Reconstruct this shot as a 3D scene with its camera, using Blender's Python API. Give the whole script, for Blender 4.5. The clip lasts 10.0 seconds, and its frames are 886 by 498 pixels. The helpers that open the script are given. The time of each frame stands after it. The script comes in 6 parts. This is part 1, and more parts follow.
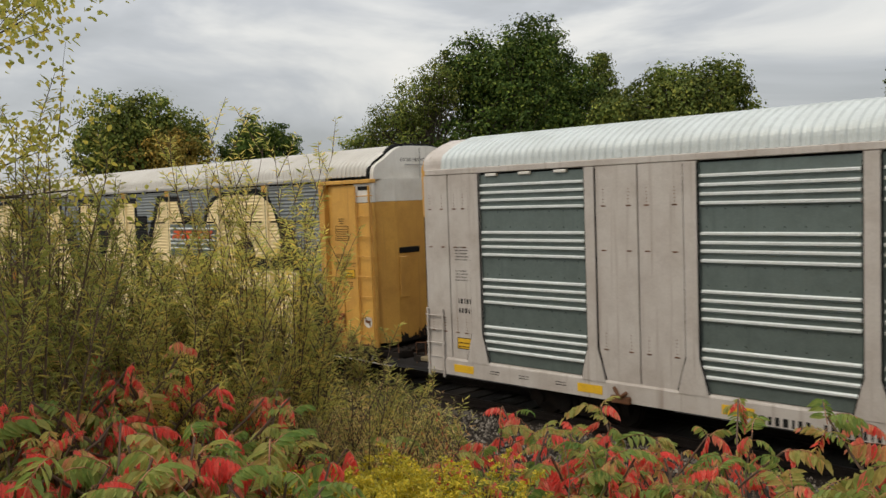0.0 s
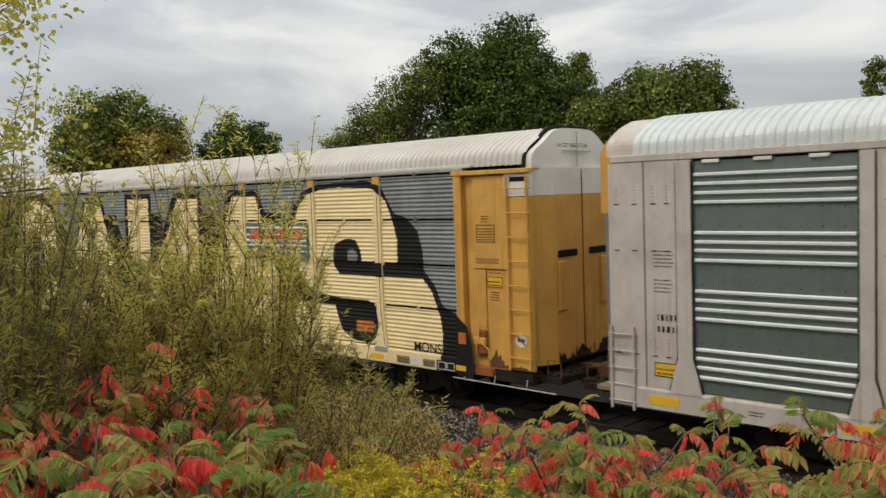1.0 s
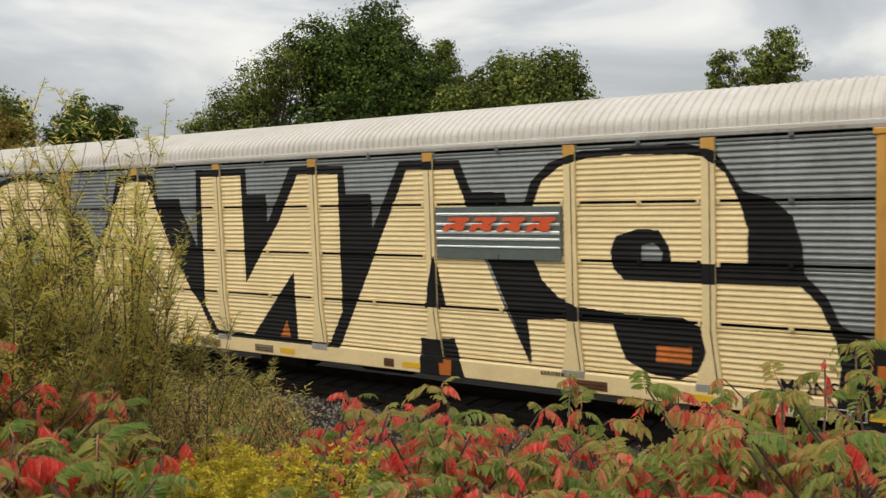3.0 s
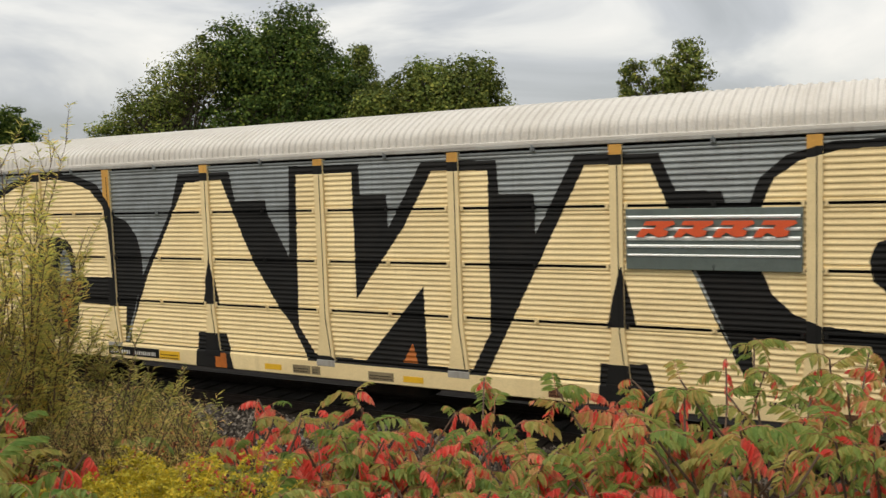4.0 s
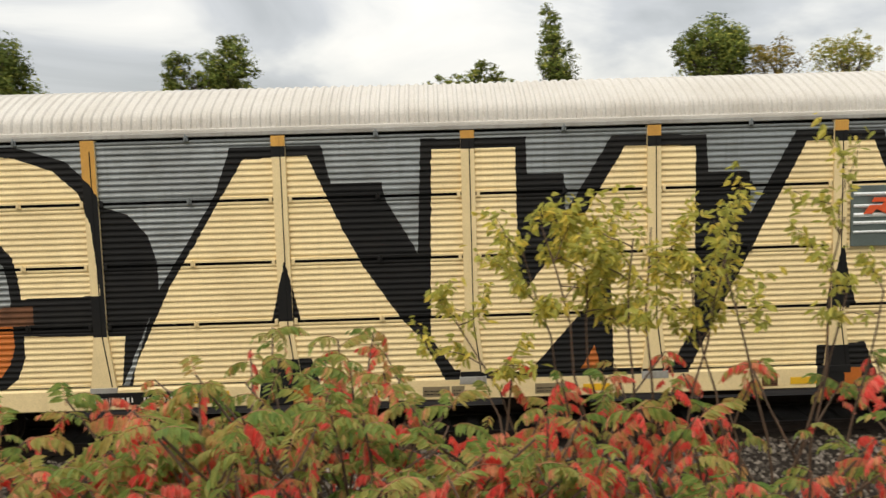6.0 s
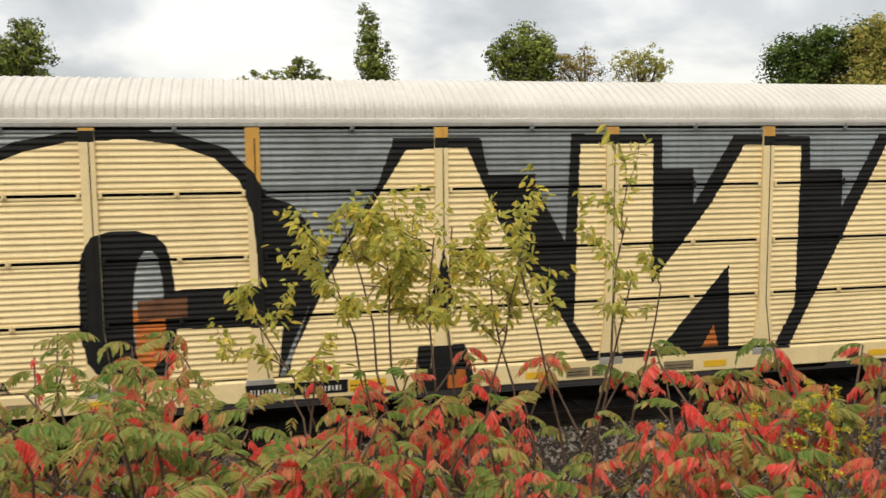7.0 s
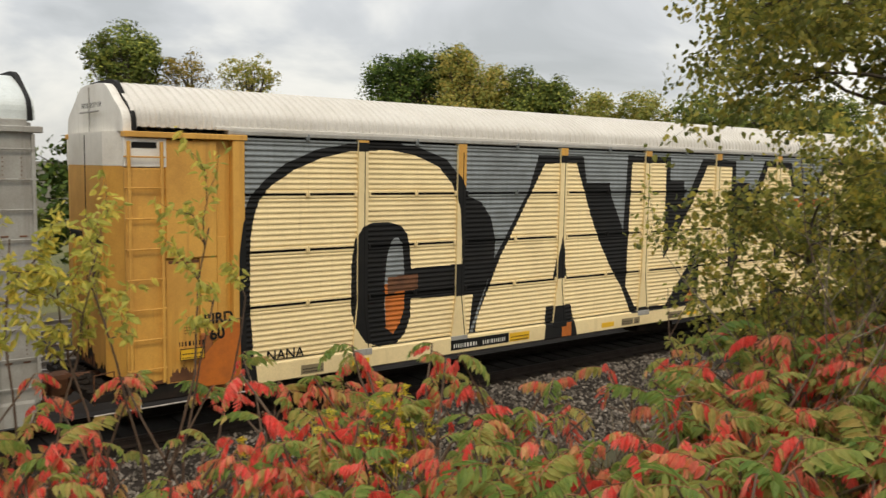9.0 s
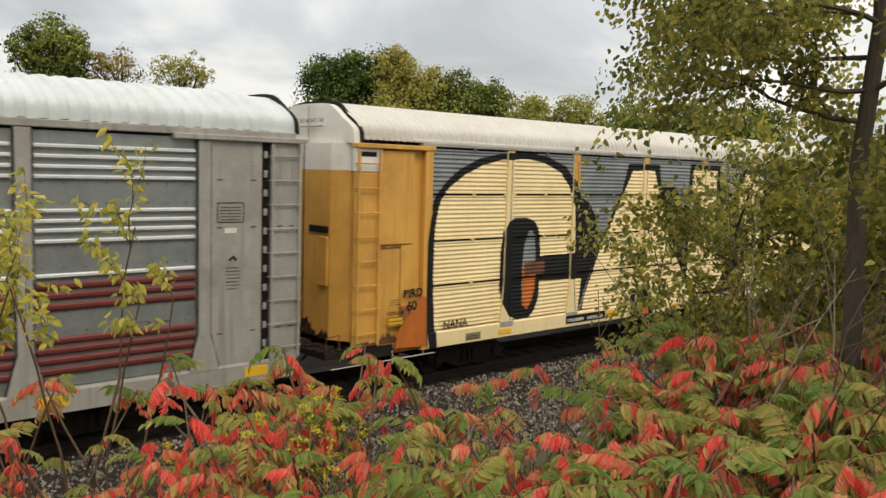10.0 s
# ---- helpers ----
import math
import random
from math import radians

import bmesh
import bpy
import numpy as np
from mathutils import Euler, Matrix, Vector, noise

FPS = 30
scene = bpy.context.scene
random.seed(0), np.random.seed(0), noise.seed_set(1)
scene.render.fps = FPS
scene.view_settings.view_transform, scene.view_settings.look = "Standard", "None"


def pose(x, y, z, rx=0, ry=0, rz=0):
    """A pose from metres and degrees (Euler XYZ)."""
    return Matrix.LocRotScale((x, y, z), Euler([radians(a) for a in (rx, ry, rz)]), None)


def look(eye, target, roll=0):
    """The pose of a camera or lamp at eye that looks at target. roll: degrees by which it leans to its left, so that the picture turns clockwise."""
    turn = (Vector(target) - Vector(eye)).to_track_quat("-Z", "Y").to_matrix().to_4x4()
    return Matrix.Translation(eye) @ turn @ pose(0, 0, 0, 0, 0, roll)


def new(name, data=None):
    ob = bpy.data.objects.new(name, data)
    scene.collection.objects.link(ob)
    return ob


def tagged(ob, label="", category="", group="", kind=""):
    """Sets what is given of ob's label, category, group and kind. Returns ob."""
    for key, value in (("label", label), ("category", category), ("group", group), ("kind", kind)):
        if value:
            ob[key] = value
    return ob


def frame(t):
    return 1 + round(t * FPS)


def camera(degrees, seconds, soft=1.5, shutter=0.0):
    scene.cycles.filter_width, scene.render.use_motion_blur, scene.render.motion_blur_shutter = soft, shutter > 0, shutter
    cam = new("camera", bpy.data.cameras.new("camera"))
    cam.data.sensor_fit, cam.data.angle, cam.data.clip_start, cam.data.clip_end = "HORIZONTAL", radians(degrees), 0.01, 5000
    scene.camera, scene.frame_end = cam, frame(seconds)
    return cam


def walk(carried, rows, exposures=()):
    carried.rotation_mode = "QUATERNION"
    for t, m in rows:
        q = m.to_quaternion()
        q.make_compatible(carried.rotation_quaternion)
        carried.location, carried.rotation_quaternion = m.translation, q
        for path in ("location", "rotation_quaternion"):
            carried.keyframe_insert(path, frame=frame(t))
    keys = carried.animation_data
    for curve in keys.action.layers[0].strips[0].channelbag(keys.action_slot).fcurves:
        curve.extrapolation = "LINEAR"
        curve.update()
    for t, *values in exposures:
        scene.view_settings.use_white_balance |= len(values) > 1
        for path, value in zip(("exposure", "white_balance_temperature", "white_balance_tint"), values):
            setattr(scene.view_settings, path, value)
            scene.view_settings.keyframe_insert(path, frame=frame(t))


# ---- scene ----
# ---- camera ----
cam = camera(54.57, 10.0, soft=1.45, shutter=0.25)
EYE = 4.5
ARM = 0.60  # the camera is held out and swings round the one who holds it
TURNS = [
    (0, 43.87, -3.53, 2.03),
    (0.5, 43.52, -3.51, 2.04),
    (1, 42.56, -3.64, 1.94),
    (1.5, 40.94, -3.87, 1.75),
    (2, 38.71, -4.19, 1.72),
    (3.5, 31.14, -4.89, 2.06),
    (4, 28.28, -4.69, 1.95),
    (4.5, 23.93, -4.84, 2.05),
    (5, 16.82, -5.16, 2.00),
    (5.2, 13.34, -5.32, 1.95),
    (6.3, -5.44, -5.98, 1.44),
    (6.5, -8.02, -6.02, 1.26),
    (7, -12.80, -6.20, 0.54),
    (7.5, -17.05, -6.38, 0.28),
    (8, -23.40, -6.16, -0.44),
    (8.5, -31.09, -5.75, -0.79),
    (9, -38.14, -5.49, -0.99),
    (9.5, -42.40, -5.41, -1.28),
    (10, -42.31, -5.31, -1.63),
]
walk(cam, [(t, pose(-ARM * math.sin(radians(yaw)), 0, EYE, 90 + pitch, roll, yaw)) for t, yaw, pitch, roll in TURNS],
     exposures=[(0, 0.0, 7300, 10), (0.5, -0.04, 7300, 10), (1, 0.05, 7300, 10), (2, 0.12, 7300, 10), (4.5, 0.13, 7400, 10), (5, 0.14, 7400, 10), (6.5, 0.35, 7400, 10), (7.5, 0.40, 7400, 10), (9, 0.26, 7500, 10), (10, 0.30, 7500, 10)])

# the train rolls along x: seconds, metres
ROLL = [(0, -25.78), (0.5, -23.24), (1, -20.70), (1.5, -18.16), (2, -15.62), (3.5, -7.94), (4, -5.37), (4.5, -2.77), (5, -0.15), (5.2, 0.92), (6.3, 6.80), (6.5, 7.88), (7, 10.55), (7.5, 13.24), (8, 15.95), (8.5, 18.71), (9, 21.46), (9.5, 24.24), (10, 26.99)]

# ---- light ----
SUN_EL, SUN_AZ = radians(52), radians(205)
world = bpy.data.worlds.new("overcast_sky")
scene.world = world
world.use_nodes = True
wn, wl = world.node_tree.nodes, world.node_tree.links
wn.clear()
w_out, w_bg = wn.new("ShaderNodeOutputWorld"), wn.new("ShaderNodeBackground")
w_sky = wn.new("ShaderNodeTexSky")
w_sky.sky_type, w_sky.sun_disc = "NISHITA", False
w_sky.sun_elevation, w_sky.sun_rotation = SUN_EL, SUN_AZ
w_tc, w_map, w_noise = wn.new("ShaderNodeTexCoord"), wn.new("ShaderNodeMapping"), wn.new("ShaderNodeTexNoise")
w_map.inputs["Scale"].default_value = (1.0, 1.0, 2.6)
w_map.inputs["Location"].default_value = (3.1, 0.4, 0.7)
w_noise.inputs["Scale"].default_value, w_noise.inputs["Detail"].default_value, w_noise.inputs["Roughness"].default_value = 3.0, 6, 0.52
w_noise.inputs["Distortion"].default_value = 0.5
w_ramp = wn.new("ShaderNodeValToRGB")
cr = w_ramp.color_ramp
cr.elements[0].position, cr.elements[0].color = 0.345, (0.40, 0.445, 0.51, 1)
cr.elements[1].position, cr.elements[1].color = 0.68, (0.85, 0.88, 0.92, 1)
e = cr.elements.new(0.452)
e.color = (0.50, 0.55, 0.63, 1)
e = cr.elements.new(0.55)
e.color = (0.70, 0.745, 0.80, 1)
w_sep, w_rise, w_mul, w_mix, w_scale = wn.new("ShaderNodeSeparateXYZ"), wn.new("ShaderNodeMapRange"), wn.new("ShaderNodeMixRGB"), wn.new("ShaderNodeMixRGB"), wn.new("ShaderNodeMixRGB")
w_rise.inputs["From Min"].default_value, w_rise.inputs["From Max"].default_value = 0.0, 1.0
w_rise.inputs["To Min"].default_value, w_rise.inputs["To Max"].default_value = 0.86, 2.3
w_mul.blend_type, w_mul.inputs["Fac"].default_value = "MULTIPLY", 1.0
w_scale.blend_type, w_scale.inputs["Fac"].default_value = "MULTIPLY", 1.0
w_scale.inputs["Color2"].default_value = (0.1, 0.1, 0.1, 1)
w_mix.inputs["Fac"].default_value = 0.88
wl.new(w_tc.outputs["Generated"], w_map.inputs["Vector"])
wl.new(w_map.outputs["Vector"], w_noise.inputs["Vector"])
wl.new(w_noise.outputs["Fac"], w_ramp.inputs["Fac"])
wl.new(w_tc.outputs["Generated"], w_sep.inputs["Vector"])
wl.new(w_sep.outputs["Z"], w_rise.inputs["Value"])
wl.new(w_ramp.outputs["Color"], w_mul.inputs["Color1"])
wl.new(w_rise.outputs["Result"], w_mul.inputs["Color2"])
wl.new(w_sky.outputs["Color"], w_scale.inputs["Color1"])
wl.new(w_scale.outputs["Color"], w_mix.inputs["Color1"])
wl.new(w_mul.outputs["Color"], w_mix.inputs["Color2"])
wl.new(w_mix.outputs["Color"], w_bg.inputs["Color"])
w_bg.inputs["Strength"].default_value = 1.0
wl.new(w_bg.outputs["Background"], w_out.inputs["Surface"])

sun_data = bpy.data.lights.new("sun", "SUN")
sun_data.energy, sun_data.angle, sun_data.color = 1.1, radians(14), (1.0, 0.93, 0.82)
sun = new("sun", sun_data)
sun.matrix_world = look((0, 0, 30), Vector((0, 0, 30)) - Vector((math.sin(SUN_AZ) * math.cos(SUN_EL), math.cos(SUN_AZ) * math.cos(SUN_EL), math.sin(SUN_EL))))


# ---- materials ----
def tree_of(name):
    m = bpy.data.materials.new(name)
    m.use_nodes = True
    return m, m.node_tree.nodes, m.node_tree.links, m.node_tree.nodes["Principled BSDF"]


def surface(name, col, dirt, rough=0.6, metal=0.0, big=1.2, fine=40.0, amount=0.5, bump=0.15, streak=0.0, stretch=(1, 1, 1), rand=0.0, spec=0.4):
    """Two scales of stain and grain over a base colour; streak: how much of the dirt runs down in streaks."""
    m, n, l, b = tree_of(name)
    tc, mp = n.new("ShaderNodeTexCoord"), n.new("ShaderNodeMapping")
    mp.inputs["Scale"].default_value = stretch
    l.new(tc.outputs["Object"], mp.inputs["Vector"])
    n1, n2 = n.new("ShaderNodeTexNoise"), n.new("ShaderNodeTexNoise")
    n1.inputs["Scale"].default_value, n1.inputs["Detail"].default_value, n1.inputs["Roughness"].default_value = big, 8, 0.65
    n2.inputs["Scale"].default_value, n2.inputs["Detail"].default_value = fine, 4
    l.new(mp.outputs["Vector"], n1.inputs["Vector"])
    l.new(mp.outputs["Vector"], n2.inputs["Vector"])
    mr = n.new("ShaderNodeMapRange")
    mr.inputs["From Min"].default_value, mr.inputs["From Max"].default_value = 0.42, 0.72
    mr.inputs["To Max"].default_value = amount
    l.new(n1.outputs["Fac"], mr.inputs["Value"])
    fac = mr.outputs["Result"]
    if streak:
        ms, ns = n.new("ShaderNodeMapping"), n.new("ShaderNodeTexNoise")
        ms.inputs["Scale"].default_value = (9.0, 9.0, 0.35)
        ns.inputs["Scale"].default_value, ns.inputs["Detail"].default_value = 1.0, 5
        l.new(tc.outputs["Object"], ms.inputs["Vector"])
        l.new(ms.outputs["Vector"], ns.inputs["Vector"])
        m2 = n.new("ShaderNodeMapRange")
        m2.inputs["From Min"].default_value, m2.inputs["From Max"].default_value = 0.52, 0.78
        m2.inputs["To Max"].default_value = streak
        l.new(ns.outputs["Fac"], m2.inputs["Value"])
        mx = n.new("ShaderNodeMath")
        mx.operation = "MAXIMUM"
        l.new(fac, mx.inputs[0])
        l.new(m2.outputs["Result"], mx.inputs[1])
        fac = mx.outputs[0]
    mix, mul = n.new("ShaderNodeMixRGB"), n.new("ShaderNodeMixRGB")
    mix.inputs["Color1"].default_value, mix.inputs["Color2"].default_value = (*col, 1), (*dirt, 1)
    l.new(fac, mix.inputs["Fac"])
    gr = n.new("ShaderNodeMapRange")
    gr.inputs["To Min"].default_value, gr.inputs["To Max"].default_value = 0.80, 1.18
    l.new(n2.outputs["Fac"], gr.inputs["Value"])
    mul.blend_type, mul.inputs["Fac"].default_value = "MULTIPLY", 1.0
    l.new(mix.outputs["Color"], mul.inputs["Color1"])
    l.new(gr.outputs["Result"], mul.inputs["Color2"])
    out = mul.outputs["Color"]
    if rand:
        oi, rr, m3 = n.new("ShaderNodeObjectInfo"), n.new("ShaderNodeMapRange"), n.new("ShaderNodeMixRGB")
        rr.inputs["To Min"].default_value, rr.inputs["To Max"].default_value = 1 - rand, 1 + rand
        l.new(oi.outputs["Random"], rr.inputs["Value"])
        m3.blend_type, m3.inputs["Fac"].default_value = "MULTIPLY", 1.0
        l.new(out, m3.inputs["Color1"])
        l.new(rr.outputs["Result"], m3.inputs["Color2"])
        out = m3.outputs["Color"]
    l.new(out, b.inputs["Base Color"])
    ro = n.new("ShaderNodeMapRange")
    ro.inputs["To Min"].default_value, ro.inputs["To Max"].default_value = max(rough - 0.12, 0.05), min(rough + 0.15, 1)
    l.new(n1.outputs["Fac"], ro.inputs["Value"])
    l.new(ro.outputs["Result"], b.inputs["Roughness"])
    b.inputs["Metallic"].default_value = metal
    b.inputs["Specular IOR Level"].default_value = spec
    bp = n.new("ShaderNodeBump")
    bp.inputs["Strength"].default_value, bp.inputs["Distance"].default_value = bump, 0.01
    l.new(n2.outputs["Fac"], bp.inputs["Height"])
    l.new(bp.outputs["Normal"], b.inputs["Normal"])
    return m


def leafy(name, stops, through_light=0.35, rough=0.55, per_object=0.5, spec=0.3, patch_scale=0.0):
    """Leaf colours picked leaf by leaf and plant by plant from the stops."""
    m, n, l, b = tree_of(name)
    geo, oi, mixv, ramp = n.new("ShaderNodeNewGeometry"), n.new("ShaderNodeObjectInfo"), n.new("ShaderNodeMix"), n.new("ShaderNodeValToRGB")
    mixv.inputs[0].default_value = per_object
    l.new(geo.outputs["Random Per Island"], mixv.inputs[2])
    l.new(oi.outputs["Random"], mixv.inputs[3])
    for i, (p, c) in enumerate(stops):
        el = ramp.color_ramp.elements[i] if i < 2 else ramp.color_ramp.elements.new(p)
        el.position, el.color = p, (*c, 1)
    l.new(mixv.outputs[0], ramp.inputs["Fac"])
    tc, ns, mr, mul = n.new("ShaderNodeTexCoord"), n.new("ShaderNodeTexNoise"), n.new("ShaderNodeMapRange"), n.new("ShaderNodeMixRGB")
    ns.inputs["Scale"].default_value, ns.inputs["Detail"].default_value = 14.0, 3
    l.new(tc.outputs["Object"], ns.inputs["Vector"])
    mr.inputs["To Min"].default_value, mr.inputs["To Max"].default_value = 0.65, 1.35
    l.new(ns.outputs["Fac"], mr.inputs["Value"])
    mul.blend_type, mul.inputs["Fac"].default_value = "MULTIPLY", 1.0
    l.new(ramp.outputs["Color"], mul.inputs["Color1"])
    l.new(mr.outputs["Result"], mul.inputs["Color2"])
    out_col = mul.outputs["Color"]
    if patch_scale:
        np_, mp_, mu_ = n.new("ShaderNodeTexNoise"), n.new("ShaderNodeMapRange"), n.new("ShaderNodeMixRGB")
        np_.inputs["Scale"].default_value, np_.inputs["Detail"].default_value = patch_scale, 2
        l.new(tc.outputs["Object"], np_.inputs["Vector"])
        mp_.inputs["From Min"].default_value, mp_.inputs["From Max"].default_value = 0.32, 0.68
        mp_.inputs["To Min"].default_value, mp_.inputs["To Max"].default_value = 0.5, 1.6
        l.new(np_.outputs["Fac"], mp_.inputs["Value"])
        mu_.blend_type, mu_.inputs["Fac"].default_value = "MULTIPLY", 1.0
        l.new(out_col, mu_.inputs["Color1"])
        l.new(mp_.outputs["Result"], mu_.inputs["Color2"])
        out_col = mu_.outputs["Color"]
    l.new(out_col, b.inputs["Base Color"])
    b.inputs["Roughness"].default_value, b.inputs["Specular IOR Level"].default_value = rough, spec
    tr, mx, out = n.new("ShaderNodeBsdfTranslucent"), n.new("ShaderNodeMixShader"), n["Material Output"]
    l.new(out_col, tr.inputs["Color"])
    mx.inputs["Fac"].default_value = through_light
    l.new(b.outputs["BSDF"], mx.inputs[1])
    l.new(tr.outputs["BSDF"], mx.inputs[2])
    l.new(mx.outputs["Shader"], out.inputs["Surface"])
    return m


CREAM = surface("cream_paint", (0.85, 0.675, 0.37), (0.56, 0.42, 0.22), 0.55, 0, 0.9, 55, 0.45, 0.1, 0.35)
BLACK = surface("black_paint", (0.010, 0.010, 0.010), (0.022, 0.02, 0.018), 0.75, 0, 2, 50, 0.6, 0.1, spec=0.2)
STAIN = surface("stained_plate", (0.24, 0.19, 0.11), (0.13, 0.09, 0.05), 0.7, 0, 6, 60, 0.6, 0.1)
ORANGE = surface("orange_paint", (0.52, 0.14, 0.02), (0.22, 0.07, 0.02), 0.6, 0, 4, 60, 0.6, 0.1)
STEEL = surface("weathered_steel_panel", (0.245, 0.265, 0.265), (0.12, 0.12, 0.115), 0.40, 0.45, 1.5, 60, 0.6, 0.12, 0.5)
YELLOW = surface("yellow_paint", (0.66, 0.35, 0.075), (0.30, 0.125, 0.03), 0.5, 0, 1.1, 45, 0.5, 0.1, 0.7)
WHITE = surface("white_paint", (0.74, 0.71, 0.65), (0.44, 0.40, 0.33), 0.55, 0, 1.3, 50, 0.5, 0.08, 0.5)
ROOF = surface("dusty_white_roof", (0.585, 0.555, 0.505), (0.41, 0.37, 0.31), 0.6, 0, 0.8, 40, 0.5, 0.1, 0.3)
ROOF_ZINC = surface("galvanised_roof", (0.57, 0.61, 0.60), (0.40, 0.42, 0.40), 0.5, 0.15, 1.2, 50, 0.5, 0.1, 0.5)
PINKISH = surface("faded_grey_paint", (0.53, 0.48, 0.435), (0.27, 0.20, 0.155), 0.55, 0, 1.3, 50, 0.5, 0.08, 0.75)
GREYPAINT = surface("grey_paint", (0.35, 0.34, 0.31), (0.17, 0.14, 0.11), 0.55, 0, 1.6, 50, 0.65, 0.1, 0.75)
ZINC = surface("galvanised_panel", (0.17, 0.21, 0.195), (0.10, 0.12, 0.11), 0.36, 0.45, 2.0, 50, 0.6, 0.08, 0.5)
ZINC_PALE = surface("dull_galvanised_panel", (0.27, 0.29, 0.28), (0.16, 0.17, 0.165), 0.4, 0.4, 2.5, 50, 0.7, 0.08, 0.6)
MEADOW = surface("meadow_grass", (0.09, 0.095, 0.033), (0.17, 0.15, 0.06), 0.95, 0, 0.5, 9, 0.8, 1.0)
# zinc lightened in its base colour for the sky caught by the ribs
SHINE = surface("zinc_rib_sheen", (0.85, 0.87, 0.85), (0.6, 0.61, 0.6), 0.32, 0.4, 3.0, 60, 0.5, 0.06, 0.2)
RED = surface("dark_red_paint", (0.17, 0.035, 0.03), (0.08, 0.02, 0.018), 0.5, 0, 3, 60, 0.5, 0.1, 0.3)
SIGNRED = surface("sign_red", (0.72, 0.10, 0.03), (0.5, 0.09, 0.04), 0.5, 0, 5, 60, 0.3, 0.05)
AMBER = surface("reflector_yellow", (0.80, 0.46, 0.03), (0.5, 0.28, 0.04), 0.45, 0, 6, 60, 0.4, 0.05)
RUST_BRIGHT = surface("bright_rust", (0.30, 0.10, 0.03), (0.12, 0.05, 0.02), 0.8, 0.05, 3, 60, 0.7, 0.3)
RUST = surface("rusty_iron", (0.16, 0.065, 0.028), (0.06, 0.03, 0.018), 0.8, 0.1, 3, 60, 0.8, 0.3)
GRIME = surface("oily_iron", (0.018, 0.015, 0.013), (0.045, 0.028, 0.02), 0.8, 0.0, 3, 60, 0.7, 0.3, spec=0.12)
GAP = surface("dark_gap", (0.01, 0.01, 0.01), (0.02, 0.018, 0.015), 0.8, 0, 3, 60, 0.5, 0.1, spec=0.12)
# RAIL_DARK, TIE, BALE: oil and weather plus the train's shade in the colour
RAIL_DARK = surface("oily_shaded_rail", (0.04, 0.03, 0.025), (0.022, 0.016, 0.013), 0.6, 0.1, 4, 60, 0.6, 0.1, spec=0.12)
RAIL = surface("worn_rail", (0.34, 0.32, 0.30), (0.17, 0.10, 0.07), 0.35, 0.8, 4, 60, 0.6, 0.1)
TIE = surface("weathered_shaded_tie", (0.030, 0.024, 0.019), (0.014, 0.011, 0.009), 0.9, 0, 4, 40, 0.7, 0.5, rand=0.25, stretch=(6, 1, 6), spec=0.12)
STONE = leafy("ballast_stone", ((0.0, (0.038, 0.032, 0.026)), (1.0, (0.31, 0.27, 0.225)), (0.5, (0.120, 0.102, 0.085))), 0.0, 0.9, 0.0, 0.1)
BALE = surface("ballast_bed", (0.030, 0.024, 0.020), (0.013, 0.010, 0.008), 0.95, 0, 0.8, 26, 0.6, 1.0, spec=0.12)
SOIL = surface("bank_soil", (0.075, 0.062, 0.036), (0.045, 0.055, 0.02), 0.95, 0, 0.6, 14, 0.8, 1.0)
BARK = surface("grey_brown_bark", (0.085, 0.066, 0.05), (0.035, 0.027, 0.021), 0.9, 0, 8, 60, 0.7, 0.6, stretch=(4, 4, 1))
TWIG = surface("brown_twig", (0.12, 0.075, 0.048), (0.055, 0.04, 0.03), 0.8, 0, 9, 60, 0.6, 0.4)
STALK = surface("reddish_leaf_stalk", (0.34, 0.13, 0.07), (0.20, 0.14, 0.05), 0.7, 0, 9, 60, 0.6, 0.2)
PALETWIG = surface("pale_twig", (0.24, 0.20, 0.14), (0.12, 0.095, 0.07), 0.8, 0, 9, 60, 0.6, 0.4)
CONCRETE = surface("pale_wall", (0.55, 0.53, 0.49), (0.36, 0.34, 0.3), 0.85, 0, 0.7, 20, 0.5, 0.2, 0.4)
LEAF_GREEN = leafy("sumac_green", ((0.0, (0.12, 0.23, 0.055)), (1.0, (0.56, 0.36, 0.13)), (0.4, (0.26, 0.34, 0.085)), (0.75, (0.44, 0.41, 0.125))), 0.55, per_object=0.6)
LEAF_MIX = leafy("sumac_turning", ((0.0, (0.36, 0.40, 0.12)), (1.0, (0.84, 0.17, 0.13)), (0.35, (0.58, 0.44, 0.15)), (0.65, (0.80, 0.34, 0.20))), 0.52, per_object=0.55)
LEAF_RED = leafy("sumac_red", ((0.0, (0.80, 0.19, 0.13)), (1.0, (0.88, 0.36, 0.26)), (0.5, (0.90, 0.11, 0.095))), 0.54, per_object=0.5)
LEAF_WILLOW = leafy("willow_leaf", ((0.0, (0.34, 0.37, 0.10)), (1.0, (0.85, 0.60, 0.18)), (0.5, (0.58, 0.54, 0.15)), (0.85, (0.76, 0.56, 0.15))), 0.52, per_object=0.1, patch_scale=1.3)
LEAF_SAPLING = leafy("sapling_leaf", ((0.0, (0.29, 0.31, 0.07)), (1.0, (0.78, 0.60, 0.12)), (0.6, (0.50, 0.47, 0.10))), 0.48, per_object=0.2)
LEAF_BROAD = leafy("broad_leaf", ((0.0, (0.12, 0.15, 0.04)), (1.0, (0.66, 0.44, 0.10)), (0.5, (0.30, 0.30, 0.07)), (0.85, (0.50, 0.42, 0.09))), 0.5, per_object=0.1, patch_scale=1.2)
LEAF_OLIVE = leafy("olive_leaf", ((0.0, (0.18, 0.23, 0.055)), (1.0, (0.58, 0.39, 0.09)), (0.6, (0.35, 0.34, 0.08))), 0.38, per_object=0.2)
